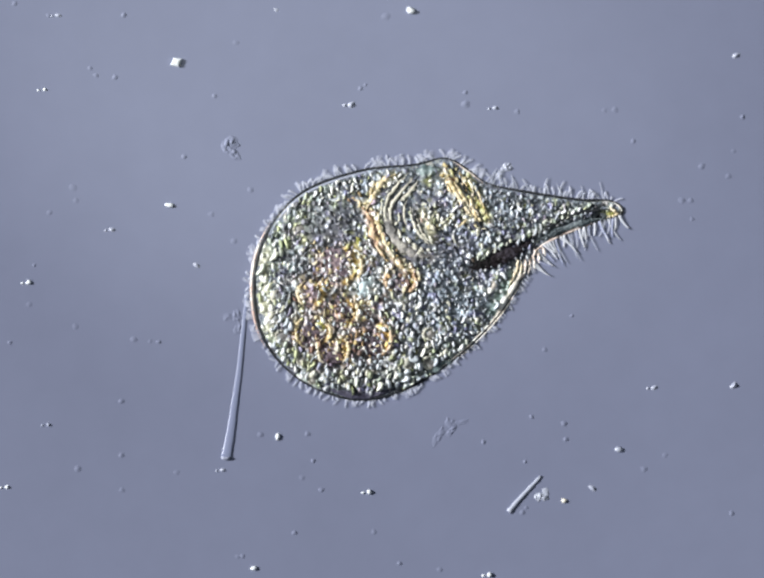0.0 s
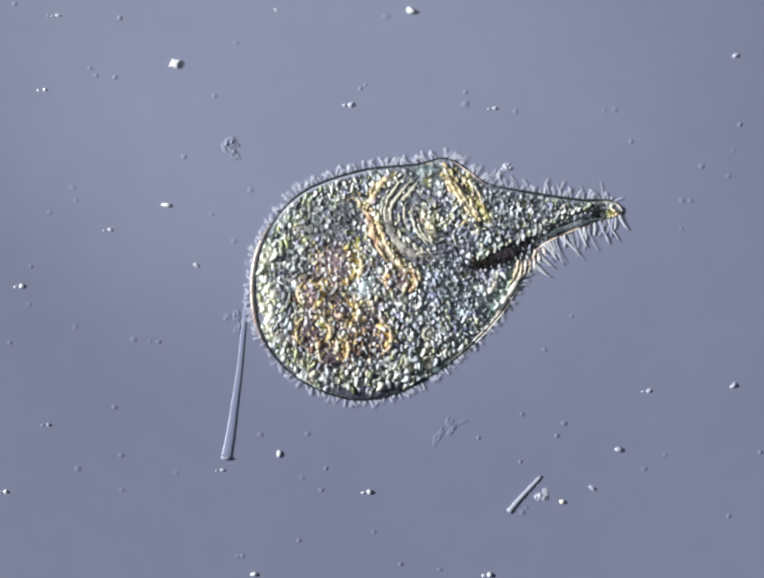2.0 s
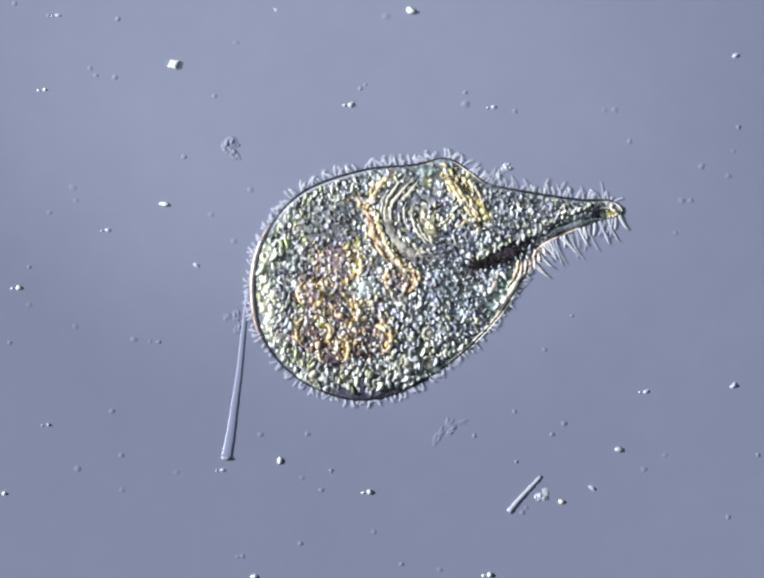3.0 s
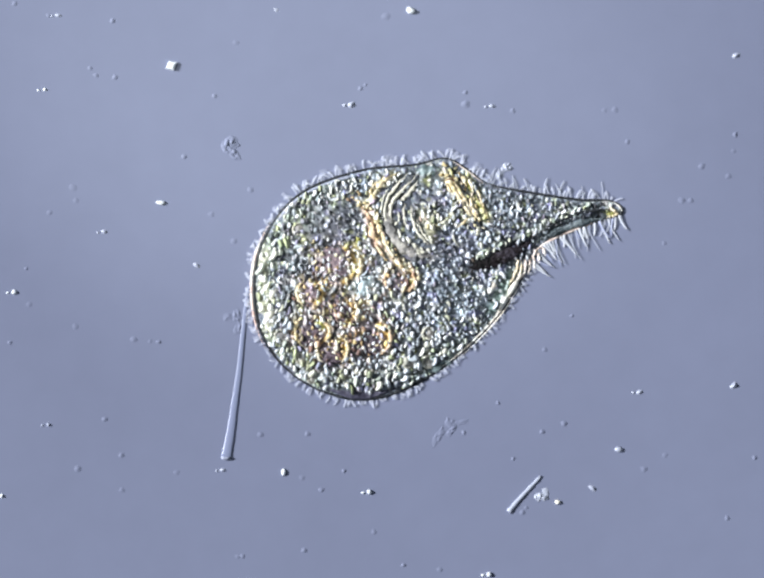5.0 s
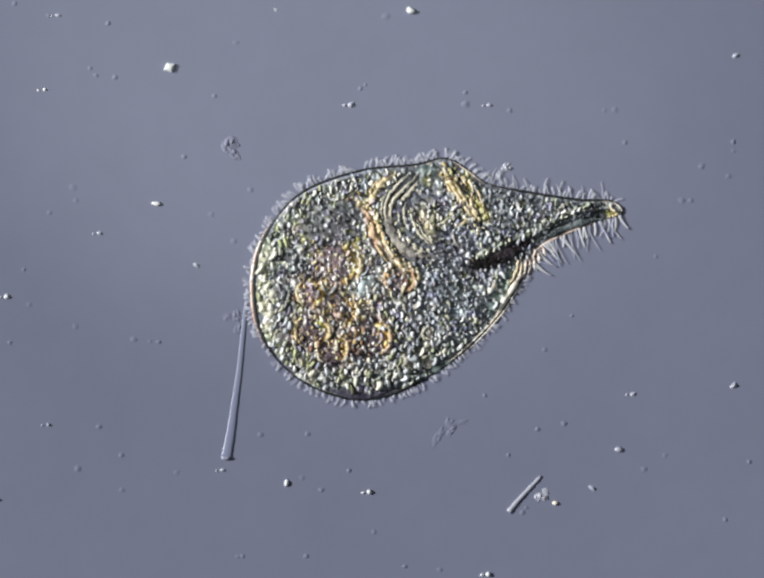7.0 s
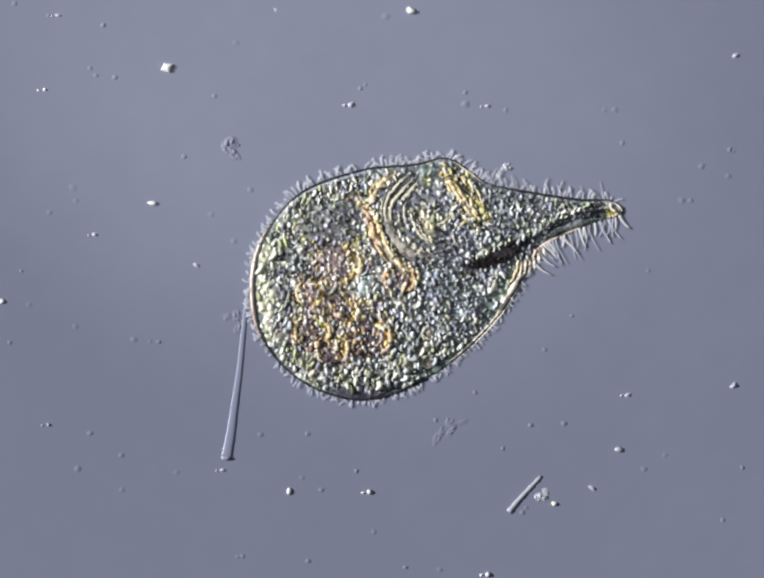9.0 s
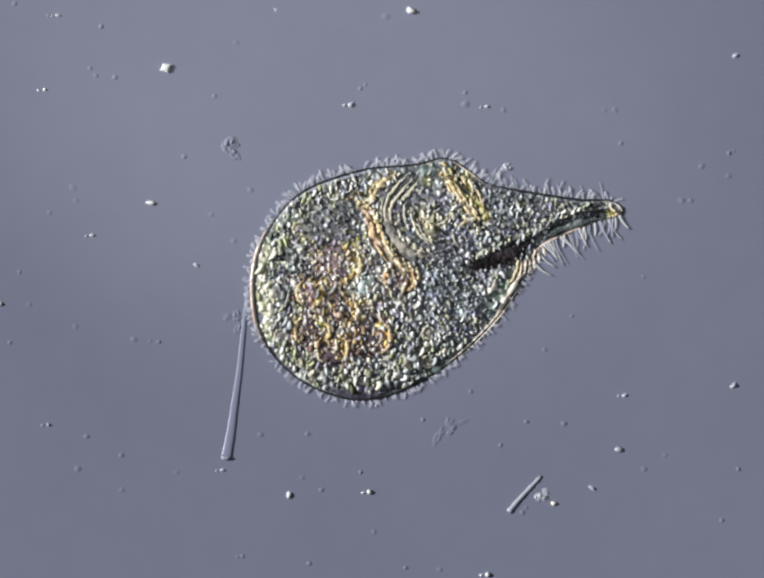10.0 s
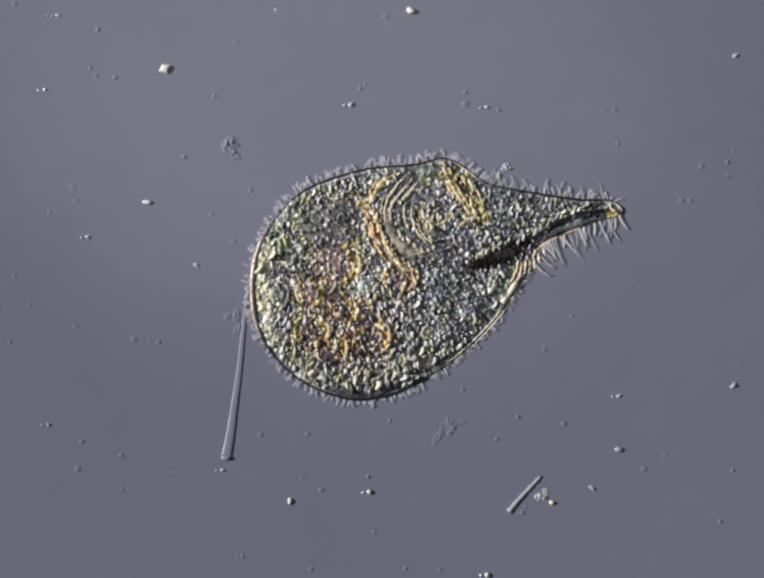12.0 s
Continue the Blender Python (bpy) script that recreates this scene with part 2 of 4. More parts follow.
def dome(bm, centre, rx, ry, height, turn=0.0, sharp=1.0, rings=7, sides=16, rough=0.0, seed=0):
    """A soft mound: bell-shaped for sharp 1, fuller above that. Sizes in field steps."""
    rnd = random.Random(seed)
    wob = [rnd.uniform(-1, 1) for _ in range(6)]
    c, s = math.cos(radians(turn)), math.sin(radians(turn))
    top = bm.verts.new(centre + Vector((0, 0, height * U)))
    last = None
    for i in range(1, rings + 1):
        f = i / rings
        z = height * (0.5 + 0.5 * math.cos(math.pi * f)) if sharp <= 1 else height * (1 - f ** (1 + sharp)) ** 0.6
        ring = []
        for k in range(sides):
            q = 2 * math.pi * k / sides
            g = f * (1 + rough * (wob[0] * math.cos(q + wob[1] * 3) + wob[2] * math.cos(2 * q + wob[3] * 3) + wob[4] * math.cos(3 * q + 3 * wob[5])))
            x, y = rx * g * math.cos(q), ry * g * math.sin(q)
            ring.append(bm.verts.new(centre + Vector(((x * c - y * s) * U, (x * s + y * c) * U, (z - (0.6 if i == rings else 0)) * U))))
        for k in range(sides):
            if last is None:
                bm.faces.new((top, ring[k], ring[(k + 1) % sides]))
            else:
                bm.faces.new((last[k], ring[k], ring[(k + 1) % sides], last[(k + 1) % sides]))
        last = ring
    bm.faces.new(last[::-1])
    return bm


def heap(bm, centre, ru, rv, height, turn=0.0, seed=0, grit=7.0, rings=14, sides=44):
    """A crumpled low heap with a ragged outline."""
    c, s = math.cos(radians(turn)), math.sin(radians(turn))
    z = Vector((seed * 3.7, seed * 1.3, 0))
    rows = [[bm.verts.new(centre + Vector((0, 0, height * 0.6 * U)))]]
    for i in range(1, rings + 1):
        f = i / rings
        row = []
        for k in range(sides):
            q = 2 * math.pi * k / sides
            g = f * (1 + 0.38 * noise.noise(Vector((1.6 * math.cos(q), 1.6 * math.sin(q), 0)) + z))
            x, y = ru * g * math.cos(q), rv * g * math.sin(q)
            rise = 0.3 + 1.5 * abs(noise.noise(Vector((x / grit, y / grit, 1)) + z)) + 0.5 * noise.noise(Vector((2 * x / grit, 2 * y / grit, 2)) + z)
            row.append(bm.verts.new(centre + Vector(((x * c - y * s) * U, (x * s + y * c) * U, (height * (1 - f * f) * rise - (0.5 if i == rings else 0)) * U))))
        rows.append(row)
    for k in range(sides):
        bm.faces.new((rows[0][0], rows[1][k], rows[1][(k + 1) % sides]))
        for a, b in zip(rows[1:], rows[2:]):
            bm.faces.new((a[k], b[k], b[(k + 1) % sides], a[(k + 1) % sides]))
    bm.faces.new(rows[-1][::-1])
    return bm


# ---- the slide ----
def build_slide():
    bm = bmesh.new()
    bmesh.ops.create_cube(bm, size=1)
    bmesh.ops.scale(bm, vec=(0.84, 0.68, 0.03), verts=bm.verts[:])
    bmesh.ops.translate(bm, vec=(0, 0, -0.015), verts=bm.verts[:])
    bmesh.ops.bevel(bm, geom=bm.edges[:], offset=0.004, segments=2, affect="EDGES")
    ob = new("ground", mesh_of(bm, "ground", M_SLIDE))
    for f in ob.data.polygons:
        f.use_smooth = False
    tagged(ob, "blue-grey evenly lit wet glass slide under the water", "microscope slide", kind="structure")


build_slide()

# ---- the ciliate ----
OUTLINE = [(1256, 413), (1277, 438), (1225, 456), (1150, 485), (1104, 512), (1078, 560), (1020, 652), (930, 740),
           (825, 803), (725, 821), (620, 783), (545, 705), (521, 600), (540, 495), (612, 400), (735, 351),
           (850, 338), (915, 325), (962, 350), (1005, 378), (1100, 397), (1190, 410)]
STEPS = 12
EDGE = np.array(curve_through(OUTLINE, STEPS, closed=True))
MIDDLE = np.array((850.0, 522.0))


def depth(u, v):
    """How far a place lies inside the outline; negative outside."""
    a, b = EDGE, np.roll(EDGE, -1, axis=0)
    p, d = np.array((u, v)), b - a
    k = np.clip(((p - a) * d).sum(1) / (d * d).sum(1), 0, 1)
    near = np.sqrt((((a + d * k[:, None]) - p) ** 2).sum(1)).min()
    cross = ((a[:, 1] > v) != (b[:, 1] > v)) & (u < (b[:, 0] - a[:, 0]) * (v - a[:, 1]) / (b[:, 1] - a[:, 1] + 1e-9) + a[:, 0])
    return near if cross.sum() % 2 else -near


def crown(u, v):
    """Height of the cell's upper face over the slide."""
    d = depth(u, v)
    return 2.2 + 30 * (1 - math.exp(-max(d, 0) / 105)) if d > 0 else 2.2 * max(0.0, 1 + d / 4)


def on(u, v, lift=0.0):
    return at(u, v, crown(u, v) + lift)


ciliate = tagged(new("ciliate"), "pear-shaped ciliate cell with tapering beak, packed with pale granules", "ciliate")


def build_body():
    bm = bmesh.new()
    fractions = [1.0, 0.985] + [0.96 - 0.02 * k for k in range(47)]
    rings = []
    for f in fractions:
        ring = []
        for e in EDGE:
            u, v = MIDDLE + (e - MIDDLE) * f
            lump = 2.2 * noise.noise(Vector((u / 9, v / 9, 0))) + 1.2 * noise.noise(Vector((u / 4.5, v / 4.5, 5)))
            ring.append(bm.verts.new(at(u, v, 1.6 if f == 1.0 else crown(u, v) + (lump - 4.5) * min(1.0, (1 - f) * 10))))
        rings.append(ring)
    n = len(EDGE)
    for a, b in zip(rings, rings[1:]):
        for k in range(n):
            bm.faces.new((a[k], a[(k + 1) % n], b[(k + 1) % n], b[k]))
    top = bm.verts.new(on(*MIDDLE))
    for k in range(n):
        bm.faces.new((rings[-1][k], rings[-1][(k + 1) % n], top))
    foot = [bm.verts.new(at(*(MIDDLE + (e - MIDDLE) * 0.985), 0.0)) for e in EDGE]
    for k in range(n):
        bm.faces.new((foot[k], foot[(k + 1) % n], rings[0][(k + 1) % n], rings[0][k]))
    bm.faces.new(foot)
    part("body", bm, M_BODY, ciliate, "dark olive-grey grainy cytoplasm")
    # the skin, its shaded outline put into a dark colour
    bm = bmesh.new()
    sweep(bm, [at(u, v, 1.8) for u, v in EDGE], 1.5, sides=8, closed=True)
    part("dark_line", bm, M_DARK_LINE, ciliate, "pellicle, the outer skin, painted as a thin dark line")


def along_edge(first, last, inset, lift, radius, name, material, label, flat=1.0):
    """A bar along part of the outline, numbered by its nodes, set in by inset."""
    line, m = [], len(EDGE)
    ids = [i % m for i in range(round(first * STEPS), round(last * STEPS) + 1)]
    for j, i in enumerate(ids):
        e, t = EDGE[i], EDGE[(i + 1) % m] - EDGE[i - 1]
        nrm = np.array((-t[1], t[0])) / np.hypot(*t)
        u, v = e + nrm * inset
        line.append(at(u, v, max(0.8, lift - 1.8)))
    radii = [radius * max(0.15, min(1.0, j / 8, (len(ids) - 1 - j) / 8)) for j in range(len(ids))]
    part(name, sweep(bmesh.new(), line, radii, sides=8, flat=flat), material, ciliate, label)


build_body()
# dark and bright bars that paint the shading of the cell's edge
along_edge(10.2, 13.5, 0.8, 4.4, 2.3, "edge_shade", M_DARK_LINE, "painted dark line along the edge")
along_edge(10.9, 13.4, -4.8, 2.4, 3.3, "edge_highlight", M_WARM, "painted rosy cream highlight outside the skin")
along_edge(5.0, 7.3, 3.2, 5.5, 1.7, "edge_highlight", M_EDGE_LIGHT, "painted cream highlight along the edge")
along_edge(5.2, 6.9, -3.0, 3.6, 1.8, "outer_highlight", M_EDGE_LIGHT, "painted cream highlight along the edge")
along_edge(1.9, 4.7, 0.5, 4.5, 1.8, "edge_highlight", M_WARM, "painted rosy cream highlight under the beak")
along_edge(4.9, 6.0, 6, 6, 3.4, "inner_band", M_GREEN, "pale greenish band inside the edge")
along_edge(17.2, 18.9, 2.5, 5, 1.6, "edge_highlight", M_EDGE_LIGHT, "painted cream highlight along the edge")
along_edge(18.8, 22.1, 0.5, 4, 2.8, "edge_shade", M_DARK_LINE, "painted dark line along the beak's edge")
along_edge(7.0, 10.0, 1.5, 4, 2.8, "edge_shade", M_DARK_LINE, "painted dark line along the edge")
along_edge(13.4, 17.0, 0.5, 4, 2.2, "edge_shade", M_DARK_LINE, "painted dark line along the edge")
along_edge(13.1, 15.6, 6.5, 4.6, 2.6, "edge_highlight", M_PALE, "painted pale grey strip inside the edge", flat=0.6)
along_edge(8.1, 9.7, 10, 6.5, 9.0, "inner_band", M_VIOLET, "dusky violet band inside the edge", flat=0.35)
along_edge(-0.02, 0.95, 2, 6, 3.0, "beak_tip", M_EDGE_LIGHT, "bright cream tip of the beak")


def ridge(name, nodes, radius, material, label="", lift=1.0, flat=0.8, parent=None, taper=True, wobble=1.0):
    """An uneven fold along a line over the cell's face."""
    line = curve_through(nodes, 7)
    n = len(line)
    z = Vector((nodes[0][0] * 0.31, nodes[0][1] * 0.17, radius))
    radii, places = [], []
    for i, (u, v) in enumerate(line):
        chance = [noise.noise(z + Vector((0.45 * i, 7.3 * k, 0))) for k in range(4)]
        radii.append(radius * (max(0.25, min(1.0, 4 * i / n, 4 * (n - 1 - i) / n)) if taper else 1.0) * (1 + 0.75 * wobble * chance[0]))
        places.append(on(u + 2.2 * wobble * chance[1], v + 2.2 * wobble * chance[2], lift + 1.8 * wobble * chance[3]))
    return part(name, sweep(bmesh.new(), places, radii, flat=flat), material, parent or ciliate, label)


# the mouth field: a ring of beating plates round a hollow, a golden lip, a dark gullet
HUB = (893, 442)


mouth_band = ridge("mouth_band", [(800, 418), (795, 445), (802, 474), (820, 501), (848, 520), (880, 528)], 12, M_BAND, "smooth grey-tan crescent round the mouth", lift=-1.5, flat=0.32)
MEMBRANES = []
for nodes, thick in (([(840, 354), (822, 372), (806, 392), (796, 408), (790, 428), (791, 450), (797, 470)], 2.9), ([(856, 358), (841, 375), (826, 392), (812, 407), (803, 424), (801, 444), (805, 462)], 3.2), ([(794, 396), (786, 412), (782, 432), (784, 452)], 2.2),
                     ([(843, 424), (845, 446), (855, 472), (868, 490), (880, 504)], 2.6), ([(856, 452), (864, 474), (876, 490), (890, 500)], 2.0),
                     ([(833, 414), (829, 432), (831, 452), (838, 470)], 2.0), ([(846, 508), (860, 514), (876, 520)], 2.4)):
    MEMBRANES.append(ridge("membranelle", nodes, thick, M_MEMBRANE, lift=0.6))
# grooves: raised dark bars, their shade put into the colour
for nodes, thick in (([(778, 428), (784, 458), (796, 490), (812, 517), (834, 536)], 2.6), ([(858, 344), (847, 366), (832, 388), (818, 406), (810, 424)], 1.7),
                     ([(848, 416), (850, 440), (858, 466), (872, 490)], 2.2), ([(800, 398), (795, 412), (796, 430)], 1.6)):
    ridge("mouth_groove_shade", nodes, thick, M_DARK_LINE, "groove round the mouth, painted dark", lift=0.2, flat=0.6)
ridge("mouth_fold", [(858, 372), (846, 390), (832, 404), (822, 412)], 4.5, M_MEMBRANE, "cream fold beside the mouth", lift=-1.0, flat=0.6)
for nodes, r in (([(913, 355), (924, 376), (938, 398), (952, 420), (964, 440)], 6.5), ([(930, 372), (944, 394), (957, 414), (966, 430)], 4.5),
                 ([(958, 358), (966, 378), (972, 396)], 3.4), ([(966, 400), (968, 418), (972, 436), (984, 454)], 3.6),
                 ([(978, 386), (986, 408), (995, 430), (1004, 452)], 2.6), ([(968, 372), (980, 392), (990, 414)], 2.4),
                 ([(962, 430), (957, 450), (946, 462), (936, 468)], 2.6), ([(942, 352), (950, 368), (958, 384)], 2.2), ([(914, 368), (920, 384), (928, 398)], 3.2)):
    ridge("lip_fibre", nodes, r, M_GOLD, "golden fibrous lip of the mouth", lift=1.2)
# gaps in the lip: dark bars with the shade painted on
for nodes in ([(934, 350), (946, 376), (960, 400)], [(962, 372), (978, 398), (990, 426)], [(936, 404), (948, 424), (955, 444)], [(972, 440), (984, 462), (990, 476)]):
    ridge("lip_groove_shade", nodes, 2.2, M_DARK_LINE, "groove in the lip, painted dark", lift=0.8)
for nodes, r in (([(866, 428), (870, 446), (868, 460)], 4.2), ([(874, 452), (884, 464), (892, 474)], 4.4), ([(880, 482), (884, 492), (888, 500)], 4.0), ([(902, 462), (912, 456), (922, 446)], 3.4),
                 ([(896, 434), (900, 446), (898, 456)], 3.0), ([(926, 438), (932, 446), (930, 456)], 3.4), ([(930, 476), (931, 492), (942, 508)], 2.2), ([(980, 464), (982, 474), (976, 482)], 5.4),
                 ([(868, 414), (876, 422), (880, 434)], 2.4), ([(898, 390), (906, 396), (912, 394)], 3.0), ([(816, 470), (822, 482), (820, 490)], 3.2), ([(832, 486), (840, 494), (838, 500)], 3.4),
                 ([(818, 436), (820, 448), (818, 456)], 2.8), ([(812, 456), (815, 462)], 3.2), ([(822, 500), (830, 504)], 2.8), ([(846, 500), (853, 506), (852, 512)], 3.6), ([(862, 508), (868, 514)], 3.4), ([(856, 520), (864, 522)], 3.0), ([(876, 512), (884, 516)], 3.0)):
    ridge("mouth_fleck", nodes, r, M_CREAM, "cream fleck inside the mouth", lift=0.3)
for nodes, r, material in (([(752, 432), (762, 454), (766, 480), (778, 506)], 4.4, M_SALMON), ([(814, 356), (792, 368), (774, 388), (762, 410), (752, 430)], 4.2, M_GOLD), ([(806, 528), (824, 546), (848, 560)], 3.6, M_GOLD),
                           ([(728, 410), (742, 420), (754, 438)], 3.4, M_GOLD), ([(776, 372), (764, 386), (758, 402)], 3.0, M_GOLD), ([(770, 500), (780, 518), (792, 534)], 3.0, M_SALMON)):
    ridge("cream_fibre", nodes, r, material, "cream and salmon fibre round the mouth", lift=0.3, wobble=1.9)
ridge("mouth_edge", [(773, 436), (777, 462), (787, 490), (801, 518), (822, 540)], 4.0, M_GOLD, "pale golden ridge round the mouth", lift=0.5, wobble=1.7)
# the gullet's hollow is a low solid bar, its darkness painted on
gullet_bm = bmesh.new()
line = curve_through([(964, 551), (988, 542), (1012, 532), (1040, 521), (1066, 509), (1090, 496)], 7)
GULLET_WIDE = np.interp(np.linspace(0, 1, len(line)), [0, 0.12, 0.3, 0.55, 0.8, 1], [3, 10, 16, 17.5, 12.5, 2])
sweep(gullet_bm, [on(u, v, -0.4) for u, v in line], [w * (1 + 0.16 * math.sin(2.3 * i) * math.cos(0.9 * i)) for i, w in enumerate(GULLET_WIDE)], sides=14, flat=0.28)
for vert in gullet_bm.verts:      # a ragged outline
    vert.co += noise.noise_vector(vert.co / (9 * U)) * 3.2 * U * Vector((1, 1, 0.3)) + noise.noise_vector(vert.co / (3.5 * U)) * 1.5 * U * Vector((1, 1, 0.2))
gullet = part("gullet", gullet_bm, M_GULLET, ciliate, "slit of the gullet, painted dark brown-black")
# the beak's groove is a dark bar with painted shade
ridge("beak_dark_band", [(1085, 492), (1130, 464), (1180, 441), (1225, 432), (1258, 430)], 3.2, M_DARK_LINE, "groove along the beak, painted dark", lift=0.5)
ridge("gullet_edge", [(958, 546), (984, 533), (1012, 519), (1046, 501), (1084, 487)], 3.2, M_DARK_LINE, "dark upper edge of the gullet", lift=1.0, wobble=1.6)
ridge("gullet_lip", [(976, 530), (990, 519), (1006, 511)], 4.5, M_GREEN, "pale rounded lip over the gullet", lift=0.5)
ridge("beak_dark_band", [(1098, 496), (1150, 474), (1195, 458), (1240, 447)], 7.0, M_SHADE, "dark grey band along the beak", lift=-2)
ridge("beak_tip", [(1250, 424), (1262, 434), (1272, 444)], 3.0, M_GOLD, "yellowish tip of the beak", lift=1.5)
ridge("beak_tip", [(1246, 446), (1258, 443), (1270, 440)], 2.6, M_GOLD, "yellowish tip of the beak", lift=1.5)
for u, v, du, dv in ((1062, 530, -6, 40), (1070, 536, -6, 36), (1078, 532, -4, 38), (1087, 532, -4, 32), (1094, 524, 2, 30), (1103, 516, 4, 24), (1112, 506, 8, 20), (1056, 552, -12, 34), (1098, 512, -6, 16)):
    ridge("mouth_fibre", [(u, v), (u + du * 0.3 + 2, v + dv * 0.5), (u + du, v + dv)], 2.9, M_WARM if u > 1074 else M_GOLD, "rosy golden fibre beside the gullet", lift=3)
for nodes, r in (([(1002, 604), (1010, 590), (1018, 576)], 7.0), ([(1022, 640), (1032, 622), (1042, 606)], 5.0), ([(1042, 608), (1053, 590), (1062, 572)], 6.0), ([(1060, 578), (1067, 564), (1072, 550)], 5.0)):
    ridge("clear_patch", nodes, r, M_EDGE_LIGHT, "pale cream edge of the clear lobe", lift=2.0, flat=0.6, wobble=0.7)

PATCHES = [([(732, 486), (736, 496), (738, 506)], 5, M_LEMON, "lemon yellow patch in the plasm"), ([(952, 360), (962, 378), (972, 394)], 6, M_LEMON, "lemon yellow streak in the lip"),
           ([(976, 400), (988, 424), (1000, 448)], 6, M_LEMON, "lemon yellow streak in the lip"), ([(1246, 441), (1256, 439), (1266, 440)], 5, M_LEMON, "yellowish clear tip of the beak"),
           ([(652, 660), (660, 668), (668, 680)], 7, M_LEMON, "lemon yellow patch between the food"), ([(655, 578), (660, 588)], 7, M_SALMON, "salmon patch in the food"),
           ([(768, 676), (780, 688), (788, 704)], 6, M_SALMON, "salmon patch in the food"), ([(752, 456), (762, 472), (772, 490)], 4.5, M_SALMON, "salmon patch beside the mouth"),
           ([(916, 358), (934, 388), (956, 424)], 9, M_SALMON, "salmon streak in the lip"), ([(950, 440), (962, 450), (974, 452)], 9, M_CREAM, "cream patch in the lip"),
           ([(890, 440), (880, 456), (874, 470)], 6, M_CREAM, "cream patch in the mouth")]
CLEAR = [([(728, 578), (742, 586), (756, 574)], 10, M_LOBE, "clear teal patch in the plasm"), ([(766, 572), (778, 588), (792, 606)], 8, M_TEAL, "clear teal patch in the plasm"),
         ([(580, 535), (596, 548), (610, 560)], 8, M_TEAL, "clear teal patch in the plasm"), ([(852, 350), (876, 352), (904, 348)], 13, M_TEAL, "clear dusky green patch above the mouth"),
         ([(866, 768), (908, 748), (946, 722)], 9, M_TEAL, "clear teal layer under the skin")]
for nodes, r, material, label in PATCHES + CLEAR:
    ridge("clear_patch", nodes, r, material, label, lift=-1.2 if (nodes, r, material, label) in PATCHES else -2.4, flat=0.35)
for u, v, r, stretch, turn in ((833, 742, 9, 1.1, 60), (876, 708, 8, 1.1, 0), (912, 722, 7, 1.9, 65), (556, 646, 9, 1.3, 80), (836, 656, 7, 1.2, 90), (978, 655, 6, 1.8, 80), (876, 720, 5, 1.4, 40),
                               (640, 768, 8, 1.4, 70), (668, 778, 7, 1.3, 80), (560, 604, 9, 1.3, 60), (590, 545, 5, 3.0, 85), (732, 762, 6, 1.5, 70), (752, 765, 6, 1.4, 85), (1006, 586, 6, 2.2, 80),
                               (915, 638, 4, 2.4, 88), (854, 630, 5, 1.8, 70), (688, 715, 5, 1.0, 0), (806, 724, 6, 1.5, 75), (712, 790, 6, 1.4, 75), (620, 512, 6, 1.6, 70)):
    part("large_granule", dome(bmesh.new(), on(u, v, -1), r * stretch ** 0.5, r / stretch ** 0.5, r * 0.9, turn=turn, sharp=1.5, sides=14, rough=0.09, seed=int(u + v)), M_CREAM, ciliate, "large cream granule")

# food vacuoles: brown balls with an orange rim
FOOD = [(640, 602, 30), (643, 680, 37), (685, 717, 33), (764, 694, 38), (826, 574, 28), (692, 545, 44), (700, 640, 34)]
ARCS = [((120, 235, 1.0),), ((125, 240, 1.0), (-40, 30, 0.9)), ((140, 230, 1.05), (-60, 50, 0.9)), ((-75, 65, 1.0),), ((-80, 50, 0.9), (140, 215, 1.3)), ((-40, 25, 1.1),), ((-30, 40, 1.0),)]
for i, (u, v, r) in enumerate(FOOD):
    bm = bmesh.new()
    dome(bm, on(u, v, -3.5), r, r * 0.95, 4.0, sharp=1.0, rough=0.05, seed=i, sides=22)
    vac = part("food_vacuole", bm, M_VACUOLE, ciliate, "brown food vacuole full of orange grains")
    for first, last, rr in ARCS[i]:
        nodes = [(u + r * rr * math.cos(radians(a)), v - r * rr * math.sin(radians(a))) for a in np.linspace(first, last, 7)]
        ridge("rim", nodes, 3.7, M_SALMON if i in (3, 4) else M_GOLD, "golden rim", lift=1.3, parent=vac, wobble=1.1)
bm = dome(bmesh.new(), on(745, 588, -1), 14, 22, 6, turn=-15, sharp=1.0, sides=20, rough=0.06)
part("water_vacuole", bm, M_WATER, ciliate, "clear bluish water vacuole")

# small clear bubbles in the plasm, each with a pale ring
BUBBLES = ((567, 607, 12), (578, 690, 13), (880, 684, 12), (880, 743, 13), (642, 776, 11), (618, 736, 11),
                (838, 745, 11), (560, 652, 11), (612, 470, 11))
for u, v, r in BUBBLES:
    bubble = part("bubble", dome(bmesh.new(), on(u, v, -1.5), r, r, 3.5, sides=18, rough=0.05, seed=int(u)), M_BAND, ciliate, "small clear grey bubble in the plasm")
    ridge("ring", [(u + r * math.cos(radians(a)), v - r * math.sin(radians(a))) for a in np.linspace(60, 300, 8)], 2.4, M_MEMBRANE, "pale ring", lift=1.5, parent=bubble)


# granules
def ball():
    bm = bmesh.new()
    bmesh.ops.create_icosphere(bm, subdivisions=2, radius=1)
    v = np.array([x.co[:] for x in bm.verts])
    f = np.array([[x.index for x in q.verts] for q in bm.faces])
    bm.free()
    return v, f


BALL_V, BALL_F = ball()


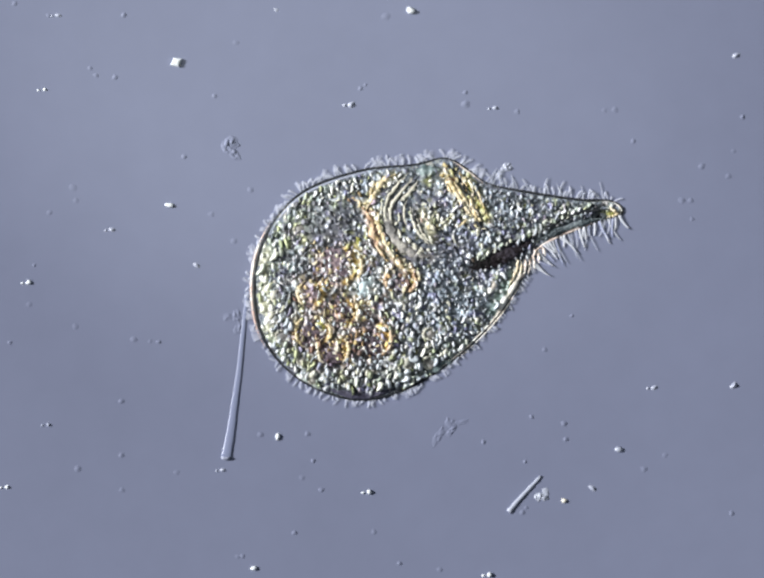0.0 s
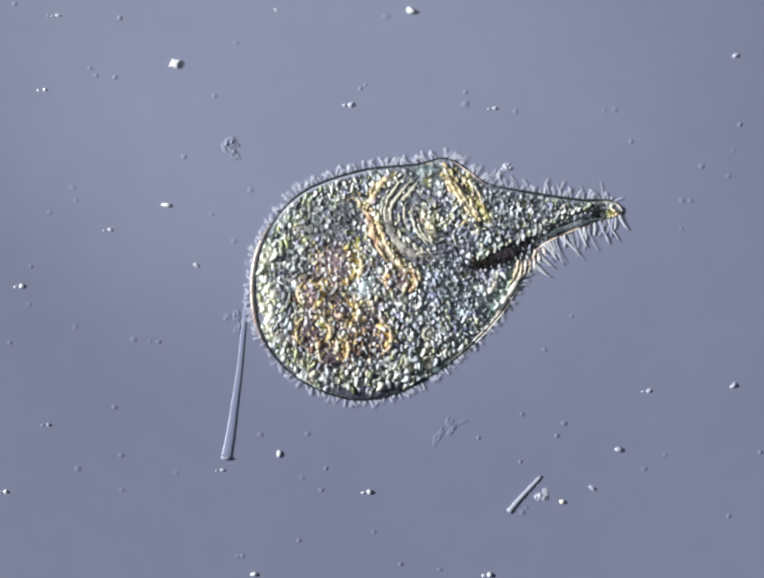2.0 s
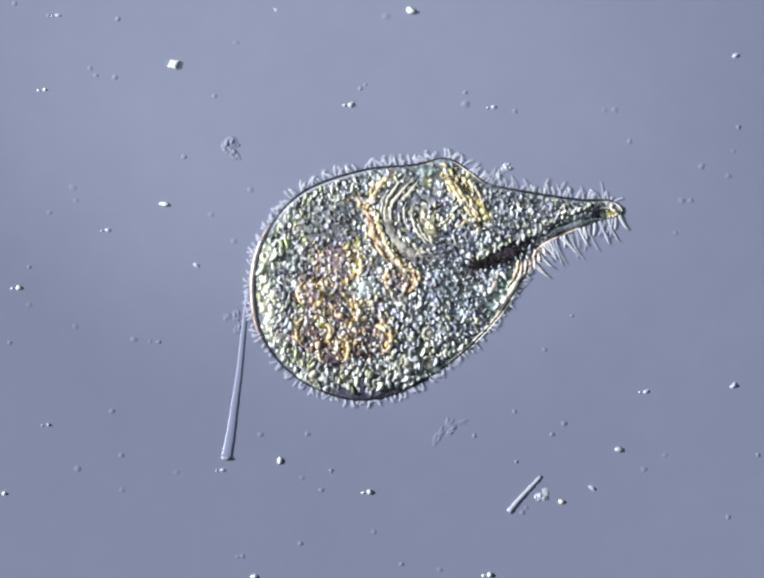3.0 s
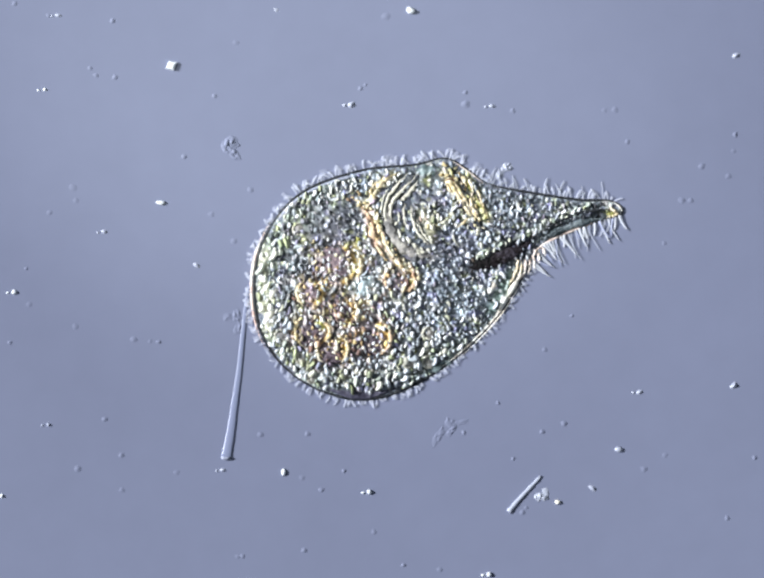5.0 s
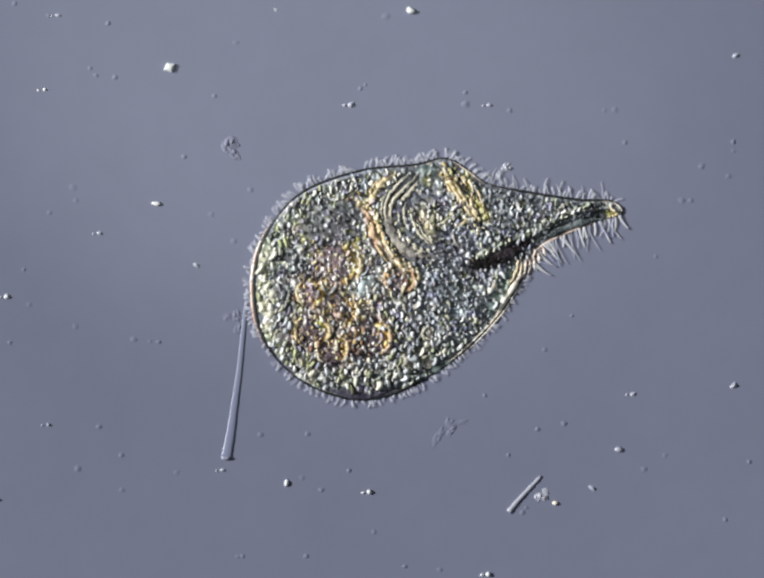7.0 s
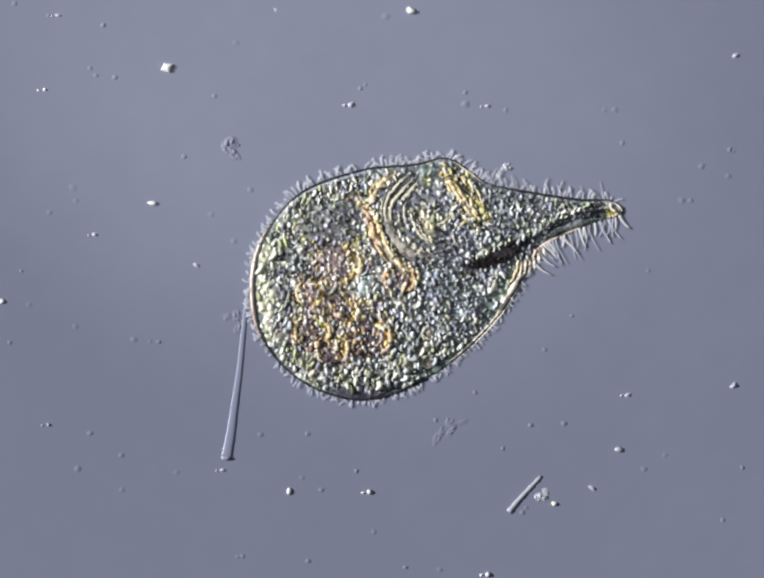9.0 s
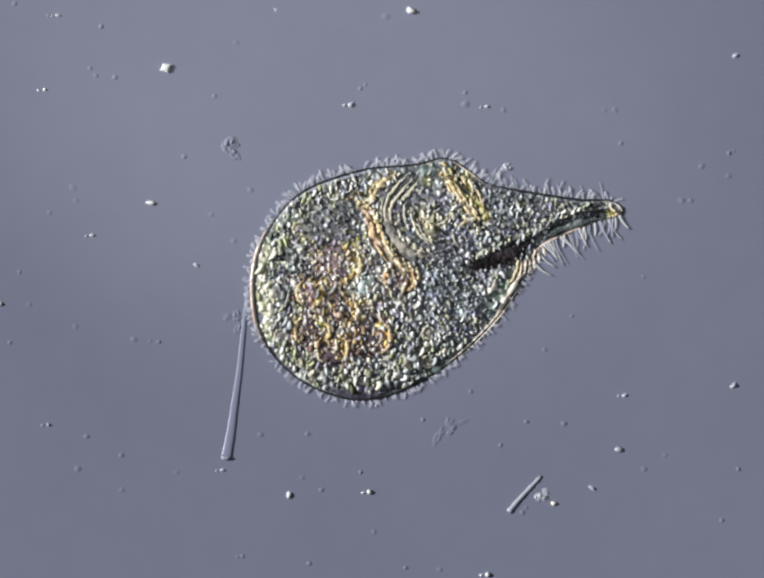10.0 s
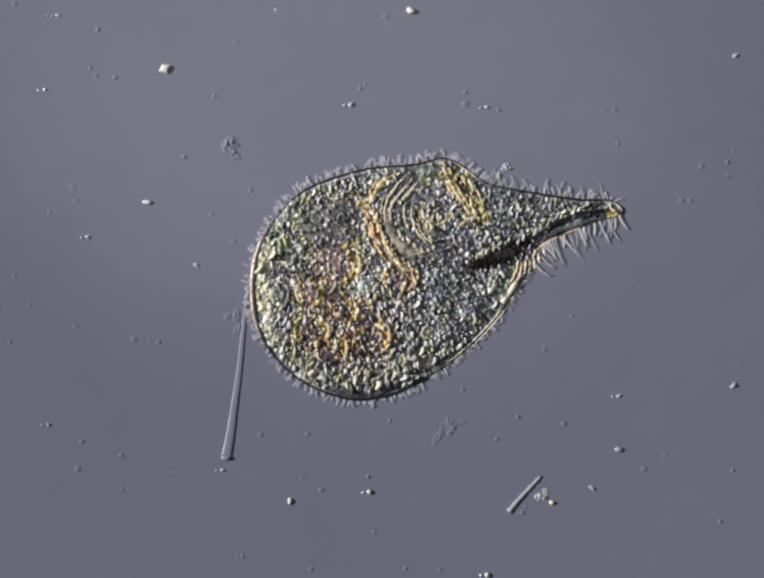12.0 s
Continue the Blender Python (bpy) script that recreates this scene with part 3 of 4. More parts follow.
def lumpy(k):
    """An uneven pebble out of the ball; some are bent."""
    r = random.Random(90 + k)
    w = [Vector((r.gauss(0, 1), r.gauss(0, 1), r.gauss(0, 1))) for _ in range(4)]
    v = BALL_V * (1 + 0.2 * sum(np.cos(2.2 * BALL_V @ np.array(q) + i) for i, q in enumerate(w)))[:, None]
    v[:, 1] += r.choice((-1, 1)) * r.uniform(0.2, 1.15) * (v[:, 0] ** 2 - 0.4)
    return v


PEBBLES = [lumpy(k) for k in range(9)]
GOLD_LINE = np.array(curve_through([(728, 408), (752, 428), (770, 462), (780, 500), (806, 528), (836, 552)], 8))
GOLD_LINE_2 = np.array(curve_through([(790, 372), (768, 395), (756, 425)], 6))
SLIT = np.array(line)
GROOVE_LINE = np.array(curve_through([(1105, 497), (1150, 474), (1195, 458), (1235, 447)], 10))
GROOVE_LINE_2 = np.array(curve_through([(1180, 441), (1225, 432), (1258, 430)], 8))
CLEAR_LINES = [(np.array(curve_through(nodes, 8)), r) for nodes, r, _, _ in CLEAR]
LOBE_LINE = np.array(curve_through([(1018, 634), (1036, 600), (1058, 564)], 8))
BEAK_LINE = np.array(curve_through([(982, 528), (1020, 511), (1062, 490), (1102, 470), (1150, 446), (1205, 428)], 8))
LIP_LINE = np.array(curve_through([(925, 352), (950, 390), (975, 425), (992, 452)], 8))


def away(line_points, u, v):
    return np.hypot(line_points[:, 0] - u, line_points[:, 1] - v).min()


def scatter():
    """Granules by kind: (u, v, radius, stretch, turn, shape)."""
    rnd = random.Random(7)
    kinds = {"pale": [], "cool": [], "food": [], "gold": [], "dark": [], "lime": [], "dim": []}
    cells = {}
    for _ in range(48000):
        u, v = rnd.uniform(525, 1262), rnd.uniform(328, 818)
        d = depth(u, v)
        slit = away(SLIT, u, v)
        if d < (8.5 if v < 430 else 17 if v > 790 and 670 < u < 850 else 8) or slit < np.interp(u, [965, 1000, 1040, 1075, 1095], [4, 12, 15, 11, 3]) and u < 1095 and rnd.random() < 0.86:
            continue
        if noise.noise(Vector((u / 15, v / 15, 3))) + 0.6 * noise.noise(Vector((u / 34, v / 34, 8))) < rnd.uniform(-0.5, 0.32):
            continue
        if d < 26 and u > 1010 and v > 548 and rnd.random() < 0.8:
            continue
        if away(LOBE_LINE, u, v) < 15 and rnd.random() < 0.93 or u > 1150 and rnd.random() < (u - 1120) / 130:
            continue
        if d < 22 and u < 580 and 500 < v < 700 and rnd.random() < 0.85:
            continue
        hub = math.hypot(u - HUB[0], v - HUB[1])
        turn = math.degrees(math.atan2(HUB[1] - v, u - HUB[0])) % 360
        r, kind, gap, lie = rnd.choice((2.4, 3.2, 4.0, 4.8, 5.4)), "pale", 1.35, rnd.gauss(95, 28)
        if 82 < hub < 107 and 145 < turn < 266 and rnd.random() < 0.96:
            continue
        if 30 < hub < 108 and 80 < turn < 290:
            r, gap, lie = rnd.choice((2.4, 3.2, 4.2)), 2.6, turn + 90 + rnd.gauss(0, 20)
            kind = "dim" if rnd.random() < 0.5 else "pale"
        if math.hypot(u - 880, v - 455) < 24:
            kind, r = "gold" if rnd.random() < 0.5 else "pale", rnd.choice((4, 5, 6))
        elif math.hypot((u - 930) / 56, (v - 505) / 28) < 1:
            if rnd.random() < 0.55:
                continue
            r, gap, kind = rnd.choice((2.4, 3.2, 4.0)), 1.6, rnd.choice(("dim", "dim", "cool"))
        elif math.hypot((u - 688) / 66, (v - 464) / 54) < 1:
            if rnd.random() < 0.5:
                continue
            r, gap, kind = rnd.choice((2.2, 3.0, 3.8)), 2.0, rnd.choice(("dim", "dim", "dim", "dim", "dim", "food", "pale", "pale"))
        elif away(GOLD_LINE, u, v) < 15 or away(GOLD_LINE_2, u, v) < 10:
            kind, r, lie = ("gold" if rnd.random() < 0.7 else "food"), rnd.choice((3.5, 4.5, 5.5)), rnd.gauss(115, 35)
        elif away(LIP_LINE, u, v) < 20:
            if rnd.random() < 0.6:
                continue
            kind, r, lie = "gold", rnd.choice((3, 4, 5)), rnd.gauss(125, 25)
        elif any(math.hypot(u - a, v - b) < c * 1.22 for a, b, c in FOOD):
            if any(abs(math.hypot(u - a, v - b) - c) < 6 for a, b, c in FOOD) and rnd.random() < 0.55 or rnd.random() < (0.5 if any(math.hypot(u - a - 0.1 * c, v - b) < c * 0.7 for a, b, c in FOOD) else 0.15):
                continue
            kind, r = ("food" if rnd.random() < 0.42 else "pale" if rnd.random() < 0.65 else "gold"), rnd.choice((3.0, 4.0, 5.2))
        elif math.hypot((u - 932) / 66, (v - 616) / 36) < 1:
            if rnd.random() < 0.5:
                continue
            r, gap, kind = rnd.choice((2.4, 3.2, 4.0)), 1.6, rnd.choice(("cool", "cool", "dim"))
        elif math.hypot((u - 602) / 36, (v - 552) / 48) < 1:
            r, kind = rnd.choice((2.8, 3.6, 4.4)), ("dim" if rnd.random() < 0.45 else "cool")
        elif any(away(p, u, v) < w * 0.85 for p, w in CLEAR_LINES):
            continue
        elif u > 990 and v < 560:
            kind, r, gap = ("dim" if rnd.random() < (0.3 if u < 1060 else 0.45) else "cool"), rnd.choice((2.4, 3.2, 4.2)), 1.6
            if u > 1140:
                gap, kind = 1.8, "dim" if rnd.random() < 0.75 else "cool"
        elif d < 75 and (u < 650 or v > 690):
            r, gap = rnd.choice((3.4, 4.6, 5.8, 6.6, 7.2)), 1.1
            lie = rnd.gauss(82, 15)
            kind = "lime" if d < (70 if u < 660 and v < 620 else 45) and rnd.random() < (0.65 if v < 620 else 0.4) else "pale"
        elif u > 800 and 560 < v < 730 and rnd.random() < 0.55:
            kind = "cool"
        if away(BEAK_LINE, u, v) < 9:
            kind, r, gap, lie = ("lime" if rnd.random() < 0.55 else "cool"), rnd.choice((4.2, 5.0, 5.6)), 1.0, rnd.gauss(70, 20)
        if any(math.hypot(u - a, v - q) < w - 2 for a, q, w in BUBBLES):
            continue
        if slit < 26 and away(BEAK_LINE, u, v) > 9:
            kind, r = ("dark" if slit < 15 and rnd.random() < 0.75 else "cool"), rnd.choice((3.0, 3.6, 4.4))
        if math.hypot((u - 615) / 42, (v - 448) / 44) < 1 and rnd.random() < 0.42:
            kind = "dim"
        if min(away(GROOVE_LINE, u, v) - 2.5, away(GROOVE_LINE_2, u, v)) < 7:
            continue
        key = (int(u // 16), int(v // 16))
        near = [g for i in (-1, 0, 1) for j in (-1, 0, 1) for g in cells.get((key[0] + i, key[1] + j), ())]
        if any(math.hypot(u - g[0], v - g[1]) < (r + g[2]) * gap * 0.9 for g in near):
            continue
        g = (u, v, r * rnd.choice((0.7, 0.85, 1.0)), rnd.uniform(1.0, 1.9) * rnd.choice((1, 1, 1, 1.6)), lie, rnd.randrange(9))
        cells.setdefault(key, []).append(g)
        kinds[kind].append(g)
    return kinds


def granule_points(g, centre=True):
    u, v, r, stretch, turn, shape = g
    q = PEBBLES[shape] * np.array((r * stretch ** 0.55, r / stretch ** 0.45, r * 1.1)) * U
    c, s = math.cos(radians(turn)), math.sin(radians(turn))
    q = np.stack((q[:, 0] * c - q[:, 1] * s, q[:, 0] * s + q[:, 1] * c, q[:, 2]), 1)
    return q + np.array(on(u, v, r * 0.32)) if centre else q


def joined(name, grains, material, label):
    if not grains:
        return
    v = np.concatenate([granule_points(g) for g in grains])
    f = np.concatenate([BALL_F + i * len(BALL_V) for i in range(len(grains))])
    me = bpy.data.meshes.new(name)
    me.from_pydata(v.tolist(), [], f.tolist())
    for p in me.polygons:
        p.use_smooth = True
    me.materials.append(material)
    ob = new(name, me)
    ob.parent = ciliate
    tagged(ob, label, kind="stuff")


KINDS = scatter()


# the grainy relief of the cell's upper face, with the tint of each place
GRID = 2.0
COLS, ROWS = round((1285 - 515) / GRID) + 1, round((828 - 318) / GRID) + 1


def rolling(seed, wave):
    """Smooth chance heights between -1 and 1 over the face, wave field steps apart."""
    rs = np.random.RandomState(seed)
    lattice = rs.uniform(-1, 1, (int(ROWS * GRID / wave) + 3, int(COLS * GRID / wave) + 3))
    x, y = np.meshgrid(np.arange(COLS) * GRID / wave, np.arange(ROWS) * GRID / wave)
    i, j = x.astype(int), y.astype(int)
    fx, fy = x - i, y - j
    fx, fy = fx * fx * (3 - 2 * fx), fy * fy * (3 - 2 * fy)
    return ((lattice[j, i] * (1 - fx) + lattice[j, i + 1] * fx) * (1 - fy) + (lattice[j + 1, i] * (1 - fx) + lattice[j + 1, i + 1] * fx) * fy)


def build_plasm():
    us, vs = np.meshgrid(515 + np.arange(COLS) * GRID, 318 + np.arange(ROWS) * GRID)
    a, b = EDGE, np.roll(EDGE, -1, axis=0)
    near, inside = np.full(us.shape, 1e9), np.zeros(us.shape, bool)
    for (au, av), (bu, bv) in zip(a, b):
        du, dv = bu - au, bv - av
        k = np.clip(((us - au) * du + (vs - av) * dv) / (du * du + dv * dv), 0, 1)
        near = np.minimum(near, np.hypot(us - au - k * du, vs - av - k * dv))
        inside ^= ((av > vs) != (bv > vs)) & (us < du * (vs - av) / (dv + 1e-9) + au)
    d = np.where(inside, near, -near)
    height = -3.0 + 1.8 * rolling(1, 11) + 1.5 * rolling(2, 6.5) + 1.2 * rolling(3, 23)
    pigment = np.empty((ROWS, COLS, 3))
    pigment[:] = (0.112, 0.13, 0.156)

    def colour(weight, rgb):
        pigment[:] = pigment + (np.array(rgb) - pigment) * np.clip(weight, 0, 1)[..., None]

    def blot(u, v, ru, rv, rgb, rise=0.0, strength=1.0):
        w = np.exp(-((us - u) / ru) ** 2 - ((vs - v) / rv) ** 2) * strength
        colour(w, rgb)
        height[:] += rise * w

    def stroke(nodes, wide, rgb, rise, strength=0.8):
        dist = np.full(us.shape, 1e9)
        for u, v in curve_through(nodes, 6):
            dist = np.minimum(dist, np.hypot(us - u, vs - v))
        w = np.exp(-(dist / wide) ** 2)
        colour(w * strength, rgb)
        height[:] += rise * w

    # zones of the plasm
    colour(np.exp(-np.maximum(d, 0) / 45) * ((us < 680) | (vs > 690)) * 0.7, (0.13, 0.155, 0.115))
    colour(np.clip((us - 990) / 40, 0, 1) * (vs < 530) * 0.9, (0.11, 0.126, 0.146))
    blot(705, 640, 95, 110, (0.2, 0.16, 0.135), 0, 0.8)
    for u, v, r in FOOD:
        blot(u - r * 0.1, v, r * 0.75, r * 0.75, (0.17, 0.135, 0.165), -0.3, 0.85)
    for u, v, ru, rv, rgb in ((661, 670, 15, 18, (0.6, 0.5, 0.09)), (660, 586, 12, 16, (0.54, 0.33, 0.11)), (706, 722, 12, 22, (0.54, 0.34, 0.09)), (728, 628, 16, 18, (0.38, 0.27, 0.12)),
                              (786, 688, 12, 30, (0.58, 0.34, 0.12)), (842, 570, 11, 22, (0.5, 0.34, 0.18)), (690, 646, 16, 14, (0.36, 0.2, 0.13)), (732, 540, 12, 18, (0.54, 0.4, 0.12)),
                              (648, 718, 10, 18, (0.4, 0.36, 0.18)), (608, 676, 6, 26, (0.36, 0.33, 0.18)), (612, 600, 6, 24, (0.38, 0.36, 0.2)), (668, 540, 16, 10, (0.34, 0.19, 0.13)),
                              (712, 506, 26, 9, (0.3, 0.22, 0.12)), (622, 492, 11, 13, (0.38, 0.38, 0.16)), (692, 415, 13, 12, (0.3, 0.35, 0.16)), (612, 455, 12, 16, (0.26, 0.29, 0.14))):
        blot(u, v, ru, rv, rgb, 0.5, 0.9)
    blot(688, 464, 58, 46, (0.125, 0.128, 0.155), -0.3, 0.9)
    blot(890, 415, 45, 22, (0.1, 0.096, 0.14), -1, 0.85)
    blot(880, 362, 26, 24, (0.14, 0.16, 0.15), 0, 0.8)
    blot(935, 505, 52, 26, (0.145, 0.15, 0.195), 0, 0.8)
    blot(932, 616, 64, 34, (0.19, 0.225, 0.255), 0, 0.85)
    blot(615, 448, 40, 40, (0.085, 0.1, 0.085), -0.5, 0.7)
    blot(602, 552, 36, 40, (0.12, 0.14, 0.15), 0, 0.7)
    blot(745, 585, 22, 26, (0.26, 0.33, 0.33), 1, 0.9)
    blot(1040, 600, 20, 28, (0.2, 0.25, 0.23), 0, 0.8)
    blot(1010, 588, 12, 20, (0.46, 0.49, 0.41), 1.5, 0.9)
    blot(1260, 434, 14, 13, (0.44, 0.43, 0.16), 1.0, 0.95)
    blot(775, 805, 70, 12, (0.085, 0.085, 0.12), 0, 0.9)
    pigment *= (1 + 0.45 * rolling(17, 19) + 0.2 * rolling(18, 40))[..., None]
    for nodes, wide, rgb, rise in (([(543, 515), (537, 560), (537, 600), (541, 640), (552, 676)], 12, (0.58, 0.58, 0.42), 2.5), ([(552, 690), (572, 724), (604, 760)], 8, (0.28, 0.31, 0.22), 1.0),
                                   ([(548, 505), (566, 470), (592, 438)], 7, (0.27, 0.3, 0.24), 1.0)):
        stroke(nodes, wide, rgb, rise, 0.9)
    # specks of other hues
    for seed, rgb in ((11, (0.26, 0.27, 0.1)), (12, (0.2, 0.19, 0.34)), (13, (0.3, 0.31, 0.3)), (14, (0.05, 0.06, 0.055))):
        colour(np.clip(rolling(seed, 13) * 1.6 - 0.75, 0, 0.75), rgb)
    for seed, rgb in ((15, (0.45, 0.31, 0.1)), (16, (0.3, 0.17, 0.14))):
        colour(np.clip(rolling(seed, 12) * 2 - 0.9, 0, 0.55) * np.exp(-(((us - 705) / 105) ** 4 + ((vs - 640) / 120) ** 4)), rgb)
    # a dark sunken ring round each vacuole, orange inside its right arc
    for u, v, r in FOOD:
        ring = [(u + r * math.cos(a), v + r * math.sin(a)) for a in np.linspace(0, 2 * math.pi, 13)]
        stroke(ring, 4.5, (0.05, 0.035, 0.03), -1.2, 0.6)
        stroke([(u + (r - 8) * math.cos(a), v + (r - 8) * math.sin(a)) for a in np.linspace(-1.1, 1.2, 6)], 5, (0.54, 0.36, 0.1), 1.0, 0.8)
    # folds of the mouth; its grooves are sunk and their shade painted dark
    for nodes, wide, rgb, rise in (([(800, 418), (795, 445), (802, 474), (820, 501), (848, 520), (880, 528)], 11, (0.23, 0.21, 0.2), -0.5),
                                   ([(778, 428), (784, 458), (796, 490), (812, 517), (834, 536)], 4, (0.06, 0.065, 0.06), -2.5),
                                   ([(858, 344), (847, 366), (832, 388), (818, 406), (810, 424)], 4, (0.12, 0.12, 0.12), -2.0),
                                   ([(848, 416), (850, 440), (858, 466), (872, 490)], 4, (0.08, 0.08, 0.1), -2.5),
                                   ([(773, 436), (777, 462), (787, 490), (801, 518), (822, 540)], 7, (0.46, 0.4, 0.2), 1.0),
                                   ([(752, 432), (762, 454), (766, 480), (778, 506)], 9, (0.48, 0.3, 0.2), 1.0),
                                   ([(814, 356), (792, 368), (774, 388), (762, 410), (742, 420)], 9, (0.42, 0.39, 0.24), 1.5),
                                   ([(806, 528), (824, 546), (848, 560)], 9, (0.48, 0.36, 0.2), 1.0),
                                   ([(728, 506), (740, 530), (736, 556)], 9, (0.46, 0.38, 0.18), 1.0),
                                   ([(915, 358), (938, 396), (962, 440)], 10, (0.55, 0.47, 0.27), 1.5),
                                   ([(962, 362), (976, 396), (998, 446)], 11, (0.38, 0.37, 0.15), 1.0),
                                   ([(866, 432), (876, 458), (886, 490)], 10, (0.44, 0.42, 0.28), 1.0),
                                   ([(896, 462), (912, 456), (926, 444)], 7, (0.4, 0.36, 0.2), 1.0),
                                   ([(1085, 502), (1130, 478), (1180, 456), (1235, 444)], 10, (0.075, 0.09, 0.1), -1.5),
                                   ([(1008, 640), (1028, 600), (1048, 566)], 12, (0.24, 0.33, 0.29), 0.5),
                                   ([(1028, 634), (1048, 602), (1067, 566)], 9, (0.58, 0.62, 0.5), 2.0),
                                   ([(1150, 432), (1200, 424), (1245, 420)], 12, (0.07, 0.08, 0.082), -0.5),
                                   ([(1060, 492), (1100, 472), (1150, 448), (1200, 430)], 7, (0.3, 0.33, 0.26), 1.5)):
        stroke(nodes, wide, rgb, rise)
    # the gullet's slit, sunk and its shade painted dark
    stroke(SLIT, 12, (0.03, 0.026, 0.03), -4.0, 1.0)
    fold = np.hypot(us - HUB[0], vs - HUB[1])
    # the finer grains, pressed into one another
    rnd = random.Random(21)
    for _ in range(3300):
        u, v = rnd.uniform(530, 1258), rnd.uniform(336, 814)
        r, long, lie, tall = rnd.uniform(2.2, 4.6), rnd.uniform(1.0, 2.2), radians(rnd.gauss(97, 30)), rnd.uniform(0.8, 1.4)
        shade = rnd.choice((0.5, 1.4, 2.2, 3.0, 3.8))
        i0, j0, reach = round((u - 515) / GRID), round((v - 318) / GRID), int(r * long / GRID) + 2
        if not (reach <= i0 < COLS - reach and reach <= j0 < ROWS - reach):
            continue
        if away(SLIT, u, v) < 14 or math.hypot((u - 680) / 70, (v - 475) / 60) < 1 and rnd.random() < 0.4 or fold[j0, i0] < 112 and u < 905 and rnd.random() < 0.75:
            continue
        win = (slice(j0 - reach, j0 + reach + 1), slice(i0 - reach, i0 + reach + 1))
        x, y = us[win] - u, v - vs[win]
        p, q = (x * math.cos(lie) + y * math.sin(lie)) / (r * long), (y * math.cos(lie) - x * math.sin(lie)) / r
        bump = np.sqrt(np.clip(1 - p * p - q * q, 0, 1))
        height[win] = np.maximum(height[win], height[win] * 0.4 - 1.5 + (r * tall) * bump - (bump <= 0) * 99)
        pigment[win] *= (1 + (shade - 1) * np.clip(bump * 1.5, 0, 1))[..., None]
    still = np.exp(-(((us - 688) / 58) ** 4 + ((vs - 464) / 46) ** 4))
    height *= 1 - 0.25 * still
    pigment *= (1 - 0.1 * still)[..., None]
    pigment *= 0.85
    calm = np.exp(-np.maximum(d, 0) / 5)
    top = 2.2 + 30 * (1 - np.exp(-np.maximum(d, 0) / 105)) + height * (1 - calm)
    top = np.where(d < 3, 0.4, top)
    number, verts, tones = {}, [], []
    keep = d > -1.5
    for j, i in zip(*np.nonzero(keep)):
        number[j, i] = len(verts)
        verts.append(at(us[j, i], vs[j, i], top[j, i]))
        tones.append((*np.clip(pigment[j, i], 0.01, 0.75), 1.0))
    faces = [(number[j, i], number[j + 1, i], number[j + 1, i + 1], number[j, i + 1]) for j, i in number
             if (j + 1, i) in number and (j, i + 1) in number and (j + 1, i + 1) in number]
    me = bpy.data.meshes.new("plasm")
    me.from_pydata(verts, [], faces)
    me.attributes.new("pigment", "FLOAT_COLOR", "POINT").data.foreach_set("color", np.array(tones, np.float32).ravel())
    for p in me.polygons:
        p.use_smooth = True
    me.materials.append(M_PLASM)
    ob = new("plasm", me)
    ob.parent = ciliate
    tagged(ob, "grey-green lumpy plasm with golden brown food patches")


build_plasm()
single = [g for g in KINDS["pale"] if g[2] >= 3.3 and g[1] > 640][:290]
chosen = set(single)
joined("granule_mass", [g for g in KINDS["pale"] if g not in chosen], M_GRAIN, "crowded pale yellowish storage granules")
joined("beak_granule_mass", KINDS["cool"], M_COOL, "small white and bluish granules of the beak")
joined("food_mass", KINDS["food"], M_FOOD, "orange and brown food grains")
joined("rim_mass", KINDS["lime"], M_LIME, "greenish white granules under the skin")
joined("dark_mass", KINDS["dark"], M_DUSK, "dark brown grains lining the gullet")
joined("dim_mass", KINDS["dim"], M_DIM, "small grey and rosy granules")
joined("golden_mass", KINDS["gold"], M_YOLK, "golden granules beside the mouth")


def cilium_mesh(length, bend, thick, material, tuft=False):
    """A hair along x, bent sideways, tapering or, as a tuft, fuller towards its end."""
    bm = bmesh.new()
    pts = [Vector((length * k / 6 * U, bend * length * (k / 6) ** 2 * U, (0.02 * length * (k / 6)) * U)) for k in range(7)]
    sweep(bm, pts, [thick * ((0.4 + 0.17 * k if k < 5 else 1.0 - 0.4 * (k - 5)) if tuft else 1 - 0.55 * k / 6) for k in range(7)], sides=6)
    return mesh_of(bm, "cilium", material)


